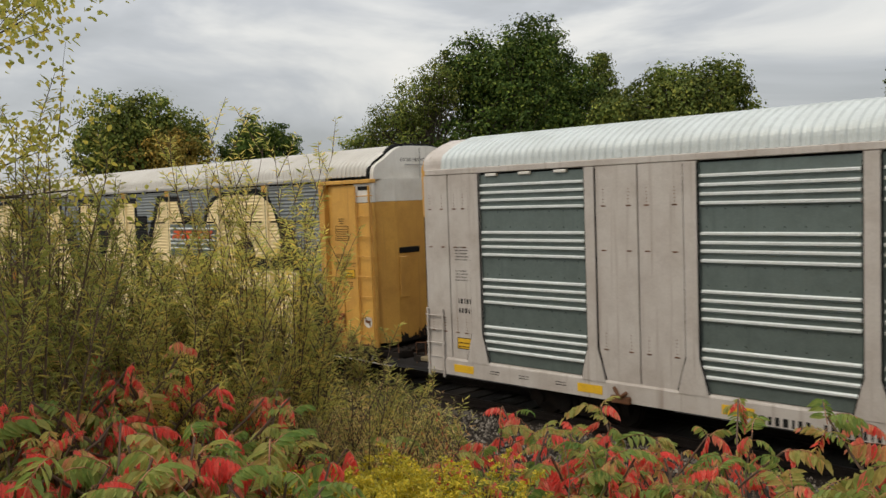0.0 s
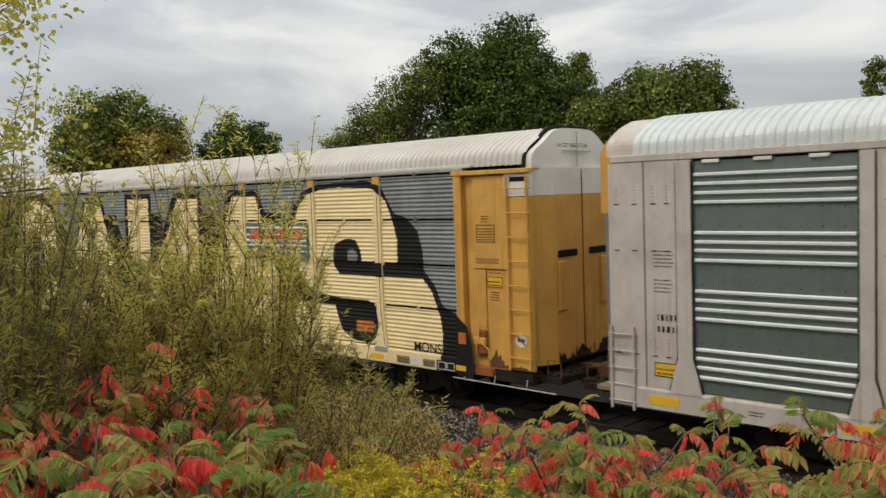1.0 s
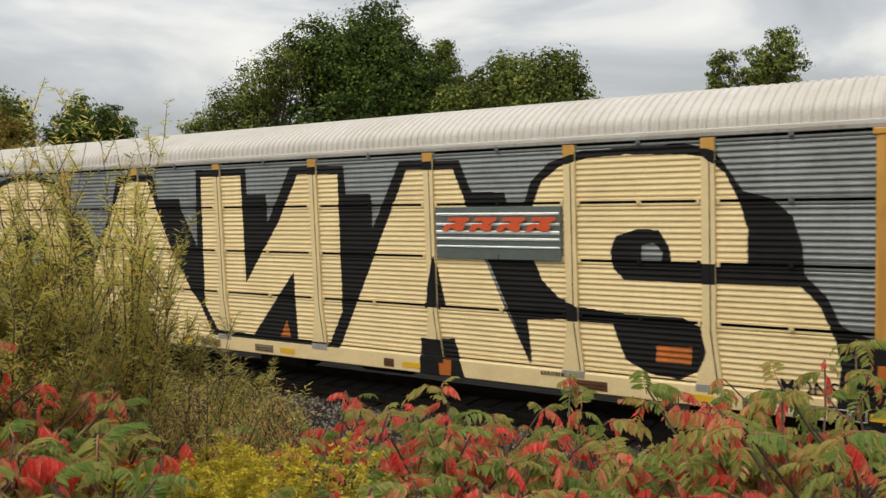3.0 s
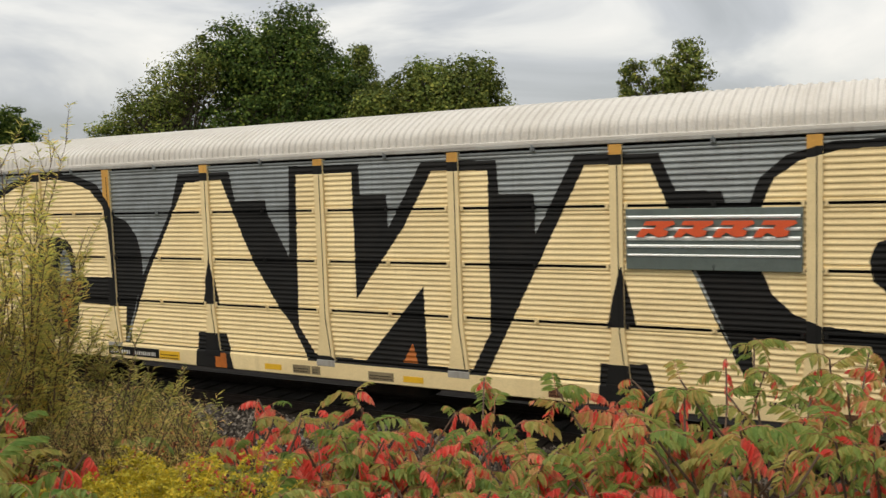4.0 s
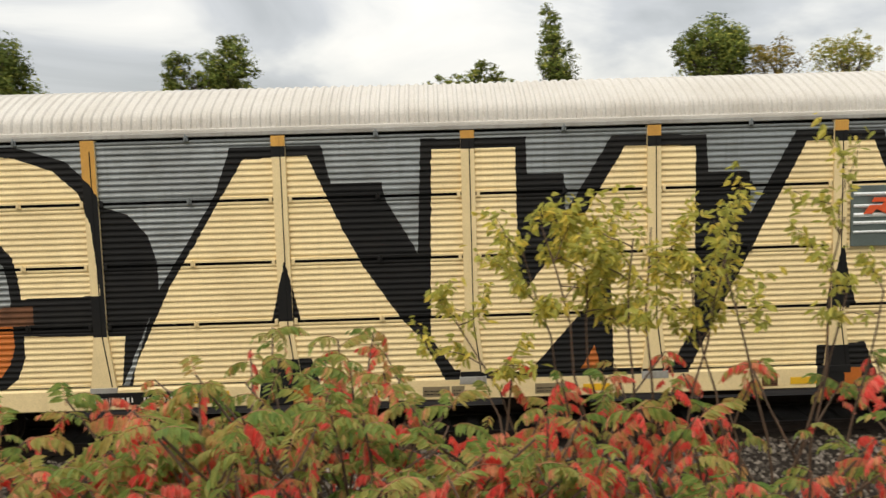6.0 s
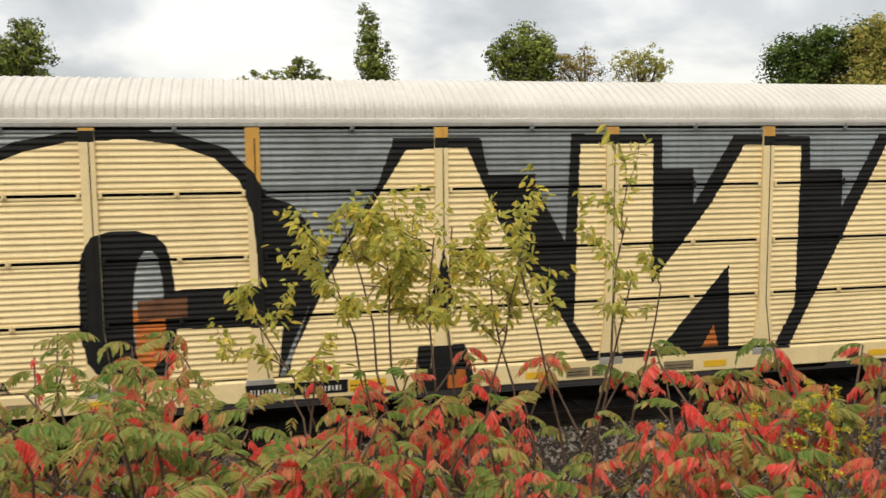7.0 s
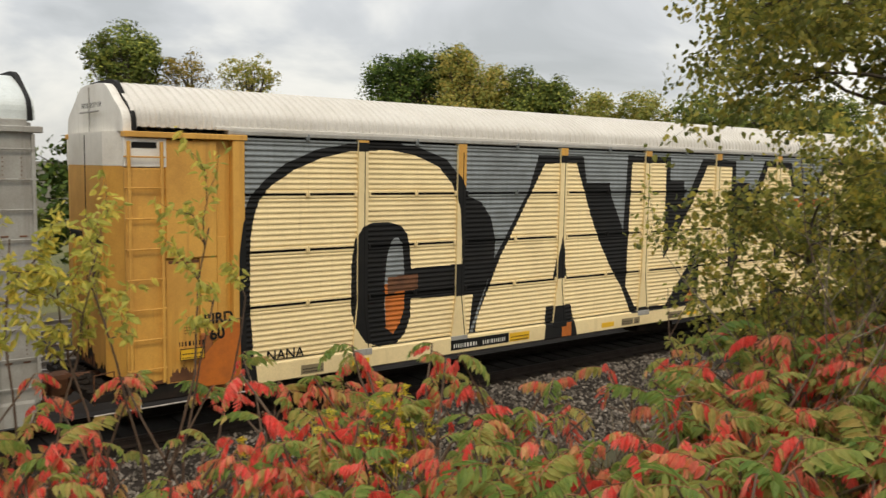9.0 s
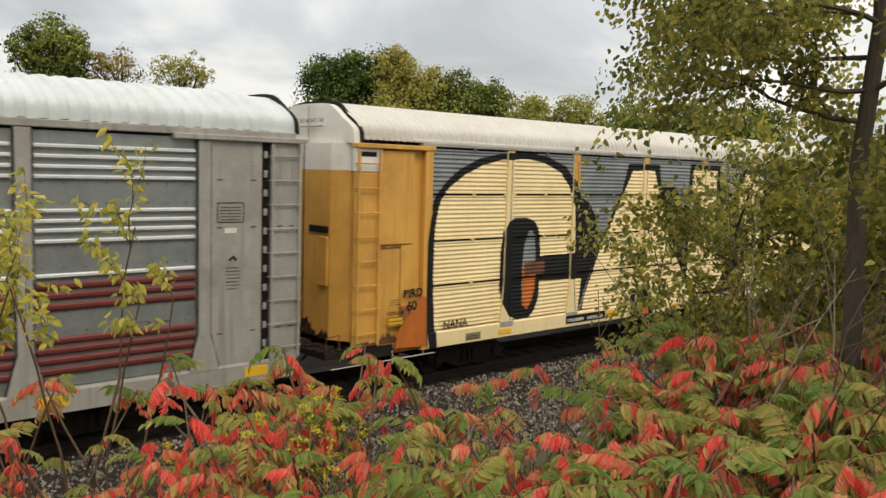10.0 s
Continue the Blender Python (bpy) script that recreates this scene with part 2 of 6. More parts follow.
LEAF_DEEP = leafy("deep_green_leaf", ((0.0, (0.030, 0.058, 0.014)), (1.0, (0.20, 0.235, 0.045)), (0.7, (0.070, 0.110, 0.024))), 0.14, per_object=0.1, patch_scale=0.3, spec=0.08)
LEAF_MID = leafy("mid_green_leaf", ((0.0, (0.065, 0.098, 0.024)), (1.0, (0.36, 0.34, 0.070)), (0.7, (0.155, 0.185, 0.044))), 0.16, per_object=0.1, patch_scale=0.3, spec=0.08)
LEAF_RUSSET = leafy("russet_leaf", ((0.0, (0.13, 0.12, 0.035)), (1.0, (0.46, 0.28, 0.06)), (0.6, (0.27, 0.20, 0.045))), 0.16, per_object=0.1, patch_scale=0.3, spec=0.08)
GOLD = leafy("goldenrod", ((0.0, (0.34, 0.31, 0.04)), (1.0, (0.78, 0.58, 0.06)), (0.5, (0.55, 0.46, 0.05))), 0.3, per_object=0.1)
WEED = leafy("yellowing_weeds", ((0.0, (0.33, 0.33, 0.10)), (1.0, (0.74, 0.40, 0.18)), (0.45, (0.58, 0.52, 0.18)), (0.8, (0.78, 0.60, 0.24))), 0.6, per_object=0.0, patch_scale=0.9)
GRASS = leafy("dry_grass", ((0.0, (0.07, 0.09, 0.02)), (1.0, (0.30, 0.23, 0.09)), (0.5, (0.15, 0.14, 0.04))), 0.25, per_object=0.1)

# ---- mesh helpers ----
class Shape:
    """Vertices, faces and one material number a face."""

    def __init__(self):
        self.v, self.f, self.m = [], [], []

    def face(self, pts, mat=0):
        k = len(self.v)
        self.v.extend(tuple(p) for p in pts)
        self.f.append(tuple(range(k, k + len(pts))))
        self.m.append(mat)

    def box(self, a, b, mat=0, c=0.0):
        """A box from corner a to corner b, its edges cut by c."""
        c = min(c, *(abs(b[i] - a[i]) * 0.45 for i in range(3)))
        if c <= 0:
            p = [(x, y, z) for z in (a[2], b[2]) for y in (a[1], b[1]) for x in (a[0], b[0])]
            k = len(self.v)
            self.v.extend(p)
            for q in ((0, 2, 3, 1), (4, 5, 7, 6), (0, 1, 5, 4), (2, 6, 7, 3), (0, 4, 6, 2), (1, 3, 7, 5)):
                self.f.append(tuple(k + i for i in q))
                self.m.append(mat)
            return
        bm = bmesh.new()
        bmesh.ops.create_cube(bm, size=1)
        for v in bm.verts:
            v.co = Vector([(a[i] + b[i]) / 2 + v.co[i] * (b[i] - a[i]) for i in range(3)])
        bmesh.ops.bevel(bm, geom=bm.edges[:], offset=c, segments=1, affect="EDGES")
        self.take(bm, mat)

    def take(self, bm, mat=0):
        k = len(self.v)
        bm.verts.index_update()
        self.v.extend(tuple(v.co) for v in bm.verts)
        for f in bm.faces:
            self.f.append(tuple(k + v.index for v in f.verts))
            self.m.append(mat)
        bm.free()

    def tube(self, pts, radii, n=6, mat=0, cap=True):
        """A round bar along pts; radii: one, or one for each point."""
        pts = [Vector(p) for p in pts]
        if not isinstance(radii, (list, tuple)):
            radii = [radii] * len(pts)
        k, rings = len(self.v), len(pts)
        for i, p in enumerate(pts):
            d = (pts[min(i + 1, rings - 1)] - pts[max(i - 1, 0)]).normalized()
            s = d.cross(Vector((0.13, 0.31, 1)) if abs(d.z) < 0.9 else Vector((1, 0.2, 0))).normalized()
            u = d.cross(s)
            for j in range(n):
                a = 2 * math.pi * j / n
                self.v.append(tuple(p + (s * math.cos(a) + u * math.sin(a)) * radii[i]))
        for i in range(rings - 1):
            for j in range(n):
                self.f.append((k + i * n + j, k + i * n + (j + 1) % n, k + (i + 1) * n + (j + 1) % n, k + (i + 1) * n + j))
                self.m.append(mat)
        if cap:
            self.f.append(tuple(k + j for j in range(n - 1, -1, -1)))
            self.f.append(tuple(k + (rings - 1) * n + j for j in range(n)))
            self.m.extend((mat, mat))

    def prism(self, outline, axis, a, b, mat=0):
        """An outline drawn across one axis (0 x, 1 y), drawn out from a to b."""
        def at(p, q):
            return (q, p[0], p[1]) if axis == 0 else (p[0], q, p[1])
        n = len(outline)
        k = len(self.v)
        self.v.extend(at(p, a) for p in outline)
        self.v.extend(at(p, b) for p in outline)
        for i in range(n):
            j = (i + 1) % n
            self.f.append((k + i, k + j, k + n + j, k + n + i))
            self.m.append(mat)
        self.f.append(tuple(range(k + n - 1, k - 1, -1)))
        self.f.append(tuple(range(k + n, k + 2 * n)))
        self.m.extend((mat, mat))

    def weld(self):
        """Joins the vertices that lie on one another."""
        seen, to, out = {}, [], []
        for p in self.v:
            k = (round(p[0], 4), round(p[1], 4), round(p[2], 4))
            if k not in seen:
                seen[k] = len(out)
                out.append(p)
            to.append(seen[k])
        faces, mats = [], []
        for f, m in zip(self.f, self.m):
            g = []
            for i in f:
                if to[i] not in g:
                    g.append(to[i])
            if len(g) > 2:
                faces.append(tuple(g))
                mats.append(m)
        self.v, self.f, self.m = out, faces, mats
        return self

    def mesh(self, name, mats, origin=(0, 0, 0), smooth=False):
        me = bpy.data.meshes.new(name)
        o = origin
        me.from_pydata([(p[0] - o[0], p[1] - o[1], p[2] - o[2]) for p in self.v], [], self.f)
        for m in mats:
            me.materials.append(m)
        me.polygons.foreach_set("material_index", self.m)
        if smooth:
            me.polygons.foreach_set("use_smooth", [True] * len(self.f))
        me.update()
        return me


def part(name, shape, mats, parent, label="", origin=(0, 0, 0), at=None, smooth=False, kind=""):
    """One mesh object under a thing. shape: a Shape, or a mesh to share."""
    mats = mats if isinstance(mats, (list, tuple)) else [mats]
    me = shape.mesh(name, mats, origin, smooth) if isinstance(shape, Shape) else shape
    ob = new(name, me)
    ob.parent = parent
    if at is not None:
        ob.matrix_basis = at
    return tagged(ob, label, kind=kind)


def thing(name, place, label, category, group="", kind=""):
    ob = new(name)
    ob.empty_display_size = 0.2
    ob.matrix_basis = place if isinstance(place, Matrix) else Matrix.Translation(place)
    return tagged(ob, label, category, group, kind)


def whole(name, shape, mats, label="", category="", group="", kind="", smooth=False):
    mats = mats if isinstance(mats, (list, tuple)) else [mats]
    return tagged(new(name, shape.mesh(name, mats, smooth=smooth)), label, category, group, kind)


def words(text, size, place, mat, parent, name="lettering", bold=0.0):
    """Flat lettering that faces -y, its lower left corner at place."""
    cu = bpy.data.curves.new(name, "FONT")
    cu.body, cu.size, cu.extrude, cu.offset = text, size, 0.001, bold
    tmp = bpy.data.objects.new(name, cu)
    scene.collection.objects.link(tmp)
    bpy.context.view_layer.update()
    me = bpy.data.meshes.new_from_object(tmp.evaluated_get(bpy.context.evaluated_depsgraph_get()))
    bpy.data.objects.remove(tmp)
    bpy.data.curves.remove(cu)
    me.materials.clear()
    me.materials.append(mat)
    ob = new(name, me)
    ob.parent = parent
    ob.matrix_basis = place
    return tagged(ob, kind="stuff") or ob


# ---- ground and tracks ----
SIDE, TRACK = 13.13, 14.68


def ease(a, b, t):
    t = min(max((t - a) / (b - a), 0), 1)
    return t * t * (3 - 2 * t)


def ground_z(x, y):
    """A bank under the eye falls to the level of the tracks."""
    z = 2.85 + (-0.62 - 2.85) * ease(1.2, 10.2, y)
    z += 0.16 * noise.noise((x * 0.35, y * 0.35, 0)) * (1 - 0.75 * ease(8.5, 10.5, y))
    z += 0.05 * noise.noise((x * 1.7, y * 1.7, 3)) * (1 - ease(9, 11, y))
    if y > 30:
        z += 0.5 * noise.noise((x * 0.03, y * 0.03, 7))
    return z


def axis_steps(lo, hi, near, fine, grow):
    out, v, s = [], 0.0, fine
    while v < hi:
        out.append(v)
        s = fine if v < near else s * grow
        v += s
    out.append(hi)
    v, s = -fine, fine
    neg = []
    while v > lo:
        neg.append(v)
        s = fine if v > -near else s * grow
        v -= s
    neg.append(lo)
    return neg[::-1] + out


def build_ground():
    xs, ys = axis_steps(-3000, 3000, 22, 0.35, 1.25), axis_steps(-3000, 3000, 13, 0.35, 1.25)
    s = Shape()
    s.v = [(x, y, ground_z(x, y)) for y in ys for x in xs]
    n = len(xs)
    for j in range(len(ys) - 1):
        for i in range(n - 1):
            s.f.append((j * n + i, j * n + i + 1, (j + 1) * n + i + 1, (j + 1) * n + i))
            s.m.append(0)
    whole("ground", s, SOIL, "brown soil with dry grass sloping down to the railway", "ground", kind="structure", smooth=True)


def ballast_bed(centre):
    """The stone bed of one track, with shoulders."""
    s = Shape()
    prof = [(-4.6, -0.66), (-2.9, -0.56), (-1.75, -0.20), (1.75, -0.20), (2.5, -0.45), (3.3, -0.66)]
    xs = [i * 1.0 for i in range(-140, 141)]
    for i in range(len(xs) - 1):
        for (y0, z0), (y1, z1) in zip(prof[:-1], prof[1:]):
            s.face([(xs[i], centre + y0, z0), (xs[i + 1], centre + y0, z0), (xs[i + 1], centre + y1, z1), (xs[i], centre + y1, z1)])
    whole("ballast_bed", s, BALE, "crushed stone bed under the track, oily and darkened for the train's shade", "ballast", kind="structure")


def stones(centre, y0, y1, count, x0, x1, seed, top):
    """Loose stones, eight-sided and uneven, joined."""
    rng = np.random.default_rng(seed)
    base = np.array([(1, 0, 0), (-1, 0, 0), (0, 1, 0), (0, -1, 0), (0, 0, 1), (0, 0, -1)], float)
    tri = np.array([(0, 2, 4), (2, 1, 4), (1, 3, 4), (3, 0, 4), (2, 0, 5), (1, 2, 5), (3, 1, 5), (0, 3, 5)])
    x, y = rng.uniform(x0, x1, count), rng.uniform(y0, y1, count)
    r = rng.uniform(0.02, 0.05, count)
    v = base[None] * r[:, None, None] * rng.uniform(0.6, 1.25, (count, 6, 3))
    v += rng.normal(0, 0.007, v.shape)
    a = rng.uniform(0, 6.28, count)
    c, sn = np.cos(a)[:, None], np.sin(a)[:, None]
    v = np.stack([v[:, :, 0] * c - v[:, :, 1] * sn, v[:, :, 0] * sn + v[:, :, 1] * c, v[:, :, 2]], 2)
    z = np.interp(y - centre, [-4.6, -2.9, -1.75, 1.75], [-0.64, -0.55, -0.19, -0.19]) + top
    v += np.stack([x, y, z], 1)[:, None]
    s = Shape()
    s.v = v.reshape(-1, 3).tolist()
    s.f = (tri[None] + 6 * np.arange(count)[:, None, None]).reshape(-1, 3).tolist()
    s.m = [0] * len(s.f)
    whole("crushed_stone", s, STONE, "grey crushed stone beside the rails", "gravel", kind="stuff")


def build_track(name, centre, x0, x1, label, rail_mat):
    t = thing(name, (0, centre, 0), label, "railway track")
    tie = Shape()
    tie.box((-0.115, -1.3, -0.33), (0.115, 1.3, -0.17), 0, 0.012)
    tie_mesh = tie.mesh("tie", [TIE])
    n = int((x1 - x0) / 0.55)
    for i in range(n):
        part("tie", tie_mesh, TIE, t, at=pose(x0 + i * 0.55 + random.uniform(-0.02, 0.02), random.uniform(-0.03, 0.03), 0, 0, 0, random.uniform(-1, 1)))
    for side in (-0.7525, 0.7525):
        s = Shape()
        s.prism([(side - 0.07, -0.17), (side + 0.07, -0.17), (side + 0.07, -0.155), (side + 0.012, -0.13), (side + 0.012, -0.045), (side + 0.036, -0.035), (side + 0.034, -0.004), (side + 0.025, 0.0), (side - 0.025, 0.0), (side - 0.034, -0.004), (side - 0.036, -0.035), (side - 0.012, -0.045), (side - 0.012, -0.13), (side - 0.07, -0.155)], 0, -140, 140)
        part("rail", s, rail_mat, t, "worn steel rail with rusty sides")
    return t


def build_place():
    build_ground()
    for c in (TRACK, 20.3, 24.8):
        ballast_bed(c)
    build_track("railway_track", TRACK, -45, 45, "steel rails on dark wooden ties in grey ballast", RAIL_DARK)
    build_track("railway_track", 20.3, -42, 42, "empty steel rails on weathered ties behind the train", RAIL)
    build_track("railway_track", 24.8, -42, 42, "empty steel rails on weathered ties behind the train", RAIL)
    stones(TRACK, 9.9, 13.6, 34000, -18, 19, 5, 0.0)
    stones(20.3, 18.6, 22.0, 4500, -16, 34, 6, 0.0)
    s = Shape()
    xg = [-220 + 8 * i for i in range(56)]
    yg = [28.6, 31, 34, 38, 43, 50, 60, 75, 95]
    for i in range(55):
        for j in range(8):
            q = [(xg[i + a], yg[j + b]) for a, b in ((0, 0), (1, 0), (1, 1), (0, 1))]
            s.face([(x, y, ground_z(x, y) + 0.03 + 0.25 * noise.noise((x * 0.1, y * 0.1, 1))) for x, y in q])
    whole("grass_verge", s.weld(), MEADOW, "rough green grass beyond the far track", "grass", kind="structure")
    stones(24.8, 23.0, 26.6, 3500, -14, 36, 8, 0.0)
    # a lying white pole at the edge of the stones
    s = Shape()
    s.tube([(-13.6, 10.75, -0.50), (-11.5, 10.25, -0.47), (-9.4, 9.75, -0.40)], [0.035, 0.035, 0.03], 7)
    whole("fallen_pole", s, CONCRETE, "pale bare pole lying on the gravel", "pole", smooth=True)
    # a low white shed far behind the tracks
    t = thing("shed", (-13.9, 54, -0.6), "small white shed half hidden behind shrubs", "building")
    s = Shape()
    s.box((-1.6, 0, 0), (1.6, 4, 6.2), 0, 0.05)
    part("wall", s, CONCRETE, t)
    s = Shape()
    s.prism([(-0.3, 6.15), (4.3, 6.15), (4.3, 6.3), (2.0, 6.6), (-0.3, 6.3)], 0, -1.8, 1.8)
    part("roof", s, GREYPAINT, t, "grey sheet roof")
    for k in (-0.6, 0.7):
        s = Shape()
        s.box((k - 0.4, -0.06, 3.2), (k + 0.4, 0.02, 4.1), 0, 0.02)
        part("window", s, GAP, t, "dark window")


build_place()

# ---- the painted side of the yellow car: outlines in metres along the car and up ----
C_BLACK = [(-14.95, 0.75), (-15.03, 1.96), (-15.03, 3.0), (-14.96, 3.56), (-14.84, 3.93), (-14.55, 4.23), (-14.18, 4.5), (-13.58, 4.75), (-12.89, 4.88), (-12.04, 4.92), (-11.39, 4.86), (-10.7, 4.64), (-10.33, 4.28), (-10.14, 3.92), (-9.8, 3.81), (-9.52, 3.48), (-9.4, 3.07), (-9.4, 2.58), (-9.6, 2.15), (-10.05, 1.14), (-11.85, 0.75)]
C_CREAM = [(-14.71, 0.7), (-14.83, 1.94), (-14.83, 2.99), (-14.78, 3.51), (-14.66, 3.88), (-14.45, 4.12), (-14.02, 4.39), (-13.47, 4.61), (-12.89, 4.74), (-12.04, 4.78), (-11.45, 4.7), (-10.9, 4.5), (-10.55, 4.17), (-10.36, 3.67), (-10.28, 2.57), (-9.96, 1.94), (-10.06, 1.12), (-11.85, 0.7)]
C_INNER = [(-10.28, 2.58), (-11.52, 2.56), (-11.55, 2.94), (-11.61, 3.21), (-11.76, 3.38), (-12.02, 3.45), (-12.4, 3.45), (-12.64, 3.38), (-12.78, 3.15), (-12.85, 2.69), (-12.86, 1.96), (-12.77, 1.54), (-12.56, 1.25), (-12.22, 1.13), (-11.85, 1.15), (-11.65, 1.31), (-11.52, 1.63), (-11.51, 1.98), (-9.96, 1.93), (-9.76, 2.28), (-10.0, 2.64)]
C_HOLE = [(-12.01, 3.04), (-11.92, 3.15), (-11.82, 3.16), (-11.73, 3.05), (-11.68, 2.62), (-11.67, 1.81), (-11.76, 1.54), (-11.92, 1.34), (-12.08, 1.47), (-12.12, 1.85), (-12.11, 2.43), (-12.06, 2.85)]
C_RUST = [(-12.12, 2.3), (-11.67, 2.3), (-11.67, 1.81), (-11.76, 1.54), (-11.92, 1.34), (-12.08, 1.47)]
C_TAG = [(-12.05, 2.42), (-11.35, 2.45), (-11.35, 2.15), (-12.05, 2.12)]
MID_BLACK = [(-8.21, 4.77), (-6.83, 4.78), (-6.7, 4.2), (-5.93, 4.2), (-5.89, 3.95), (-5.41, 3.09), (-5.32, 4.83), (-3.72, 4.82), (-3.71, 4.25), (-3.14, 4.24), (-3.13, 3.64), (-2.41, 4.8), (-0.96, 4.78), (-0.93, 4.21), (-0.29, 4.2), (-0.28, 3.54), (0.42, 4.81), (1.76, 4.77), (2.01, 4.2), (2.68, 4.18), (2.76, 3.93), (2.26, 2.95), (3.12, 1.2), (-1.46, 1.06), (-5.01, 1.08), (-9.94, 1.17), (-9.42, 2.61), (-8.47, 4.05)]
A_CREAM = [(-8.02, 4.59), (-7.05, 4.63), (-6.55, 3.49), (-6.26, 2.92), (-5.72, 2.11), (-5.41, 1.76), (-5.01, 1.05), (-9.96, 0.7), (-9.83, 1.46), (-9.27, 2.61)]
N_CREAM = [(-5.16, 4.66), (-3.88, 4.67), (-3.88, 2.32), (-2.8, 3.67), (-2.2, 4.64), (-1.12, 4.61), (-1.15, 1.85), (-1.51, 1.18), (-4.44, 1.2), (-4.89, 1.25), (-5.25, 1.76)]
N_WEDGE = [(-2.44, 2.61), (-2.4, 1.10), (-3.80, 1.10)]
N_ORANGE = [(-2.7, 1.57), (-2.61, 1.21), (-2.92, 1.21)]
A2_CREAM = [(0.58, 4.64), (1.62, 4.62), (1.89, 3.96), (2.26, 2.95), (2.61, 2.18), (3.12, 1.15), (3.12, 0.7), (-1.30, 0.7), (-1.25, 1.09)]
A2_TRI = [(1.15, 3.07), (1.38, 2.09), (0.9, 2.06)]
A_TRI = [(-7.45, 3.05), (-7.25, 2.11), (-7.69, 2.12)]
A_FOOT = [(-7.87, 1.49), (-7.1, 1.49), (-6.89, 0.7), (-7.96, 0.7)]
A_FOOT_O = [(-7.41, 1.09), (-7.11, 1.09), (-7.1, 0.8), (-7.4, 0.8)]
A2_FOOT = [(0.78, 1.46), (1.54, 1.49), (1.8, 0.7), (0.75, 0.7)]
A2_FOOT_O = [(1.2, 1.06), (1.48, 1.08), (1.47, 0.81), (1.2, 0.78)]
S_BLACK = [(3.05, 3.95), (3.22, 4.36), (3.55, 4.66), (4.17, 4.83), (4.96, 4.85), (5.9, 4.87), (6.34, 4.74), (6.55, 4.45), (6.76, 4.12), (7.17, 4.01), (7.46, 3.74), (7.59, 3.34), (7.63, 2.89), (7.94, 2.56), (8.12, 2.17), (8.53, 2.01), (8.82, 1.79), (8.95, 1.33), (8.95, 0.7), (8.07, 0.7), (6.17, 0.96), (3.15, 1.1), (2.3, 3.0), (2.13, 3.95)]
S_CREAM = [(3.25, 3.97), (3.41, 4.35), (3.75, 4.58), (4.26, 4.71), (4.95, 4.74), (5.89, 4.7), (6.19, 4.65), (6.5, 4.4), (6.72, 3.94), (6.83, 3.53), (6.82, 2.86), (7.55, 2.74), (7.83, 2.45), (8.04, 1.97), (8.11, 1.58), (8.05, 0.7), (6.17, 0.7), (3.15, 0.7), (3.08, 1.95), (3.9, 2.01), (3.68, 2.32), (3.38, 2.66), (3.24, 3.01)]
S_BAR = [(4.64, 3.16), (4.73, 3.42), (5.12, 3.55), (5.46, 3.53), (5.61, 3.3), (5.67, 3.03), (6.83, 3.01), (7.63, 2.87), (7.55, 2.72), (5.96, 2.71), (4.88, 2.72), (4.7, 2.88)]
S_HOLE = [(5.18, 3.29), (5.38, 3.33), (5.51, 3.19), (5.51, 3.0), (5.17, 2.99)]
S_BLOB = [(3.24, 3.01), (3.38, 2.66), (3.68, 2.38), (4.06, 2.23), (4.86, 2.16), (5.81, 2.16), (6.11, 2.03), (6.21, 1.66), (6.09, 1.33), (5.78, 1.17), (5.31, 1.2), (4.87, 1.4), (4.66, 1.98), (3.89, 1.99), (3.08, 1.99), (3.15, 1.17), (2.3, 3.0)]
S_ORANGE = [(5.4, 1.67), (5.97, 1.7), (5.96, 1.4), (5.39, 1.4)]
# base steel 0, cream 1, black 2, orange 3, post yellow 4
LAYERS = [(C_BLACK, 2), (MID_BLACK, 2), (S_BLACK, 2), (C_CREAM, 1), (A_CREAM, 1), (N_CREAM, 1), (A2_CREAM, 1), (S_CREAM, 1), (C_INNER, 2), (C_HOLE, 0), (C_RUST, 3), (C_TAG, 5), (N_WEDGE, 2), (N_ORANGE, 3), (A2_TRI, 2), (A_TRI, 2), (S_BAR, 2), (S_HOLE, 0), (S_BLOB, 2), (S_ORANGE, 3), (A_FOOT, 2), (A_FOOT_O, 3), (A2_FOOT, 2), (A2_FOOT_O, 3)]
PAINTS = [STEEL, CREAM, BLACK, ORANGE, YELLOW, RUST]


def crossings(poly, z):
    out = []
    for (xa, za), (xb, zb) in zip(poly, poly[1:] + poly[:1]):
        if (za <= z) != (zb <= z):
            out.append((xa + (xb - xa) * (z - za) / (zb - za), (xb - xa) / (zb - za)))
    return out


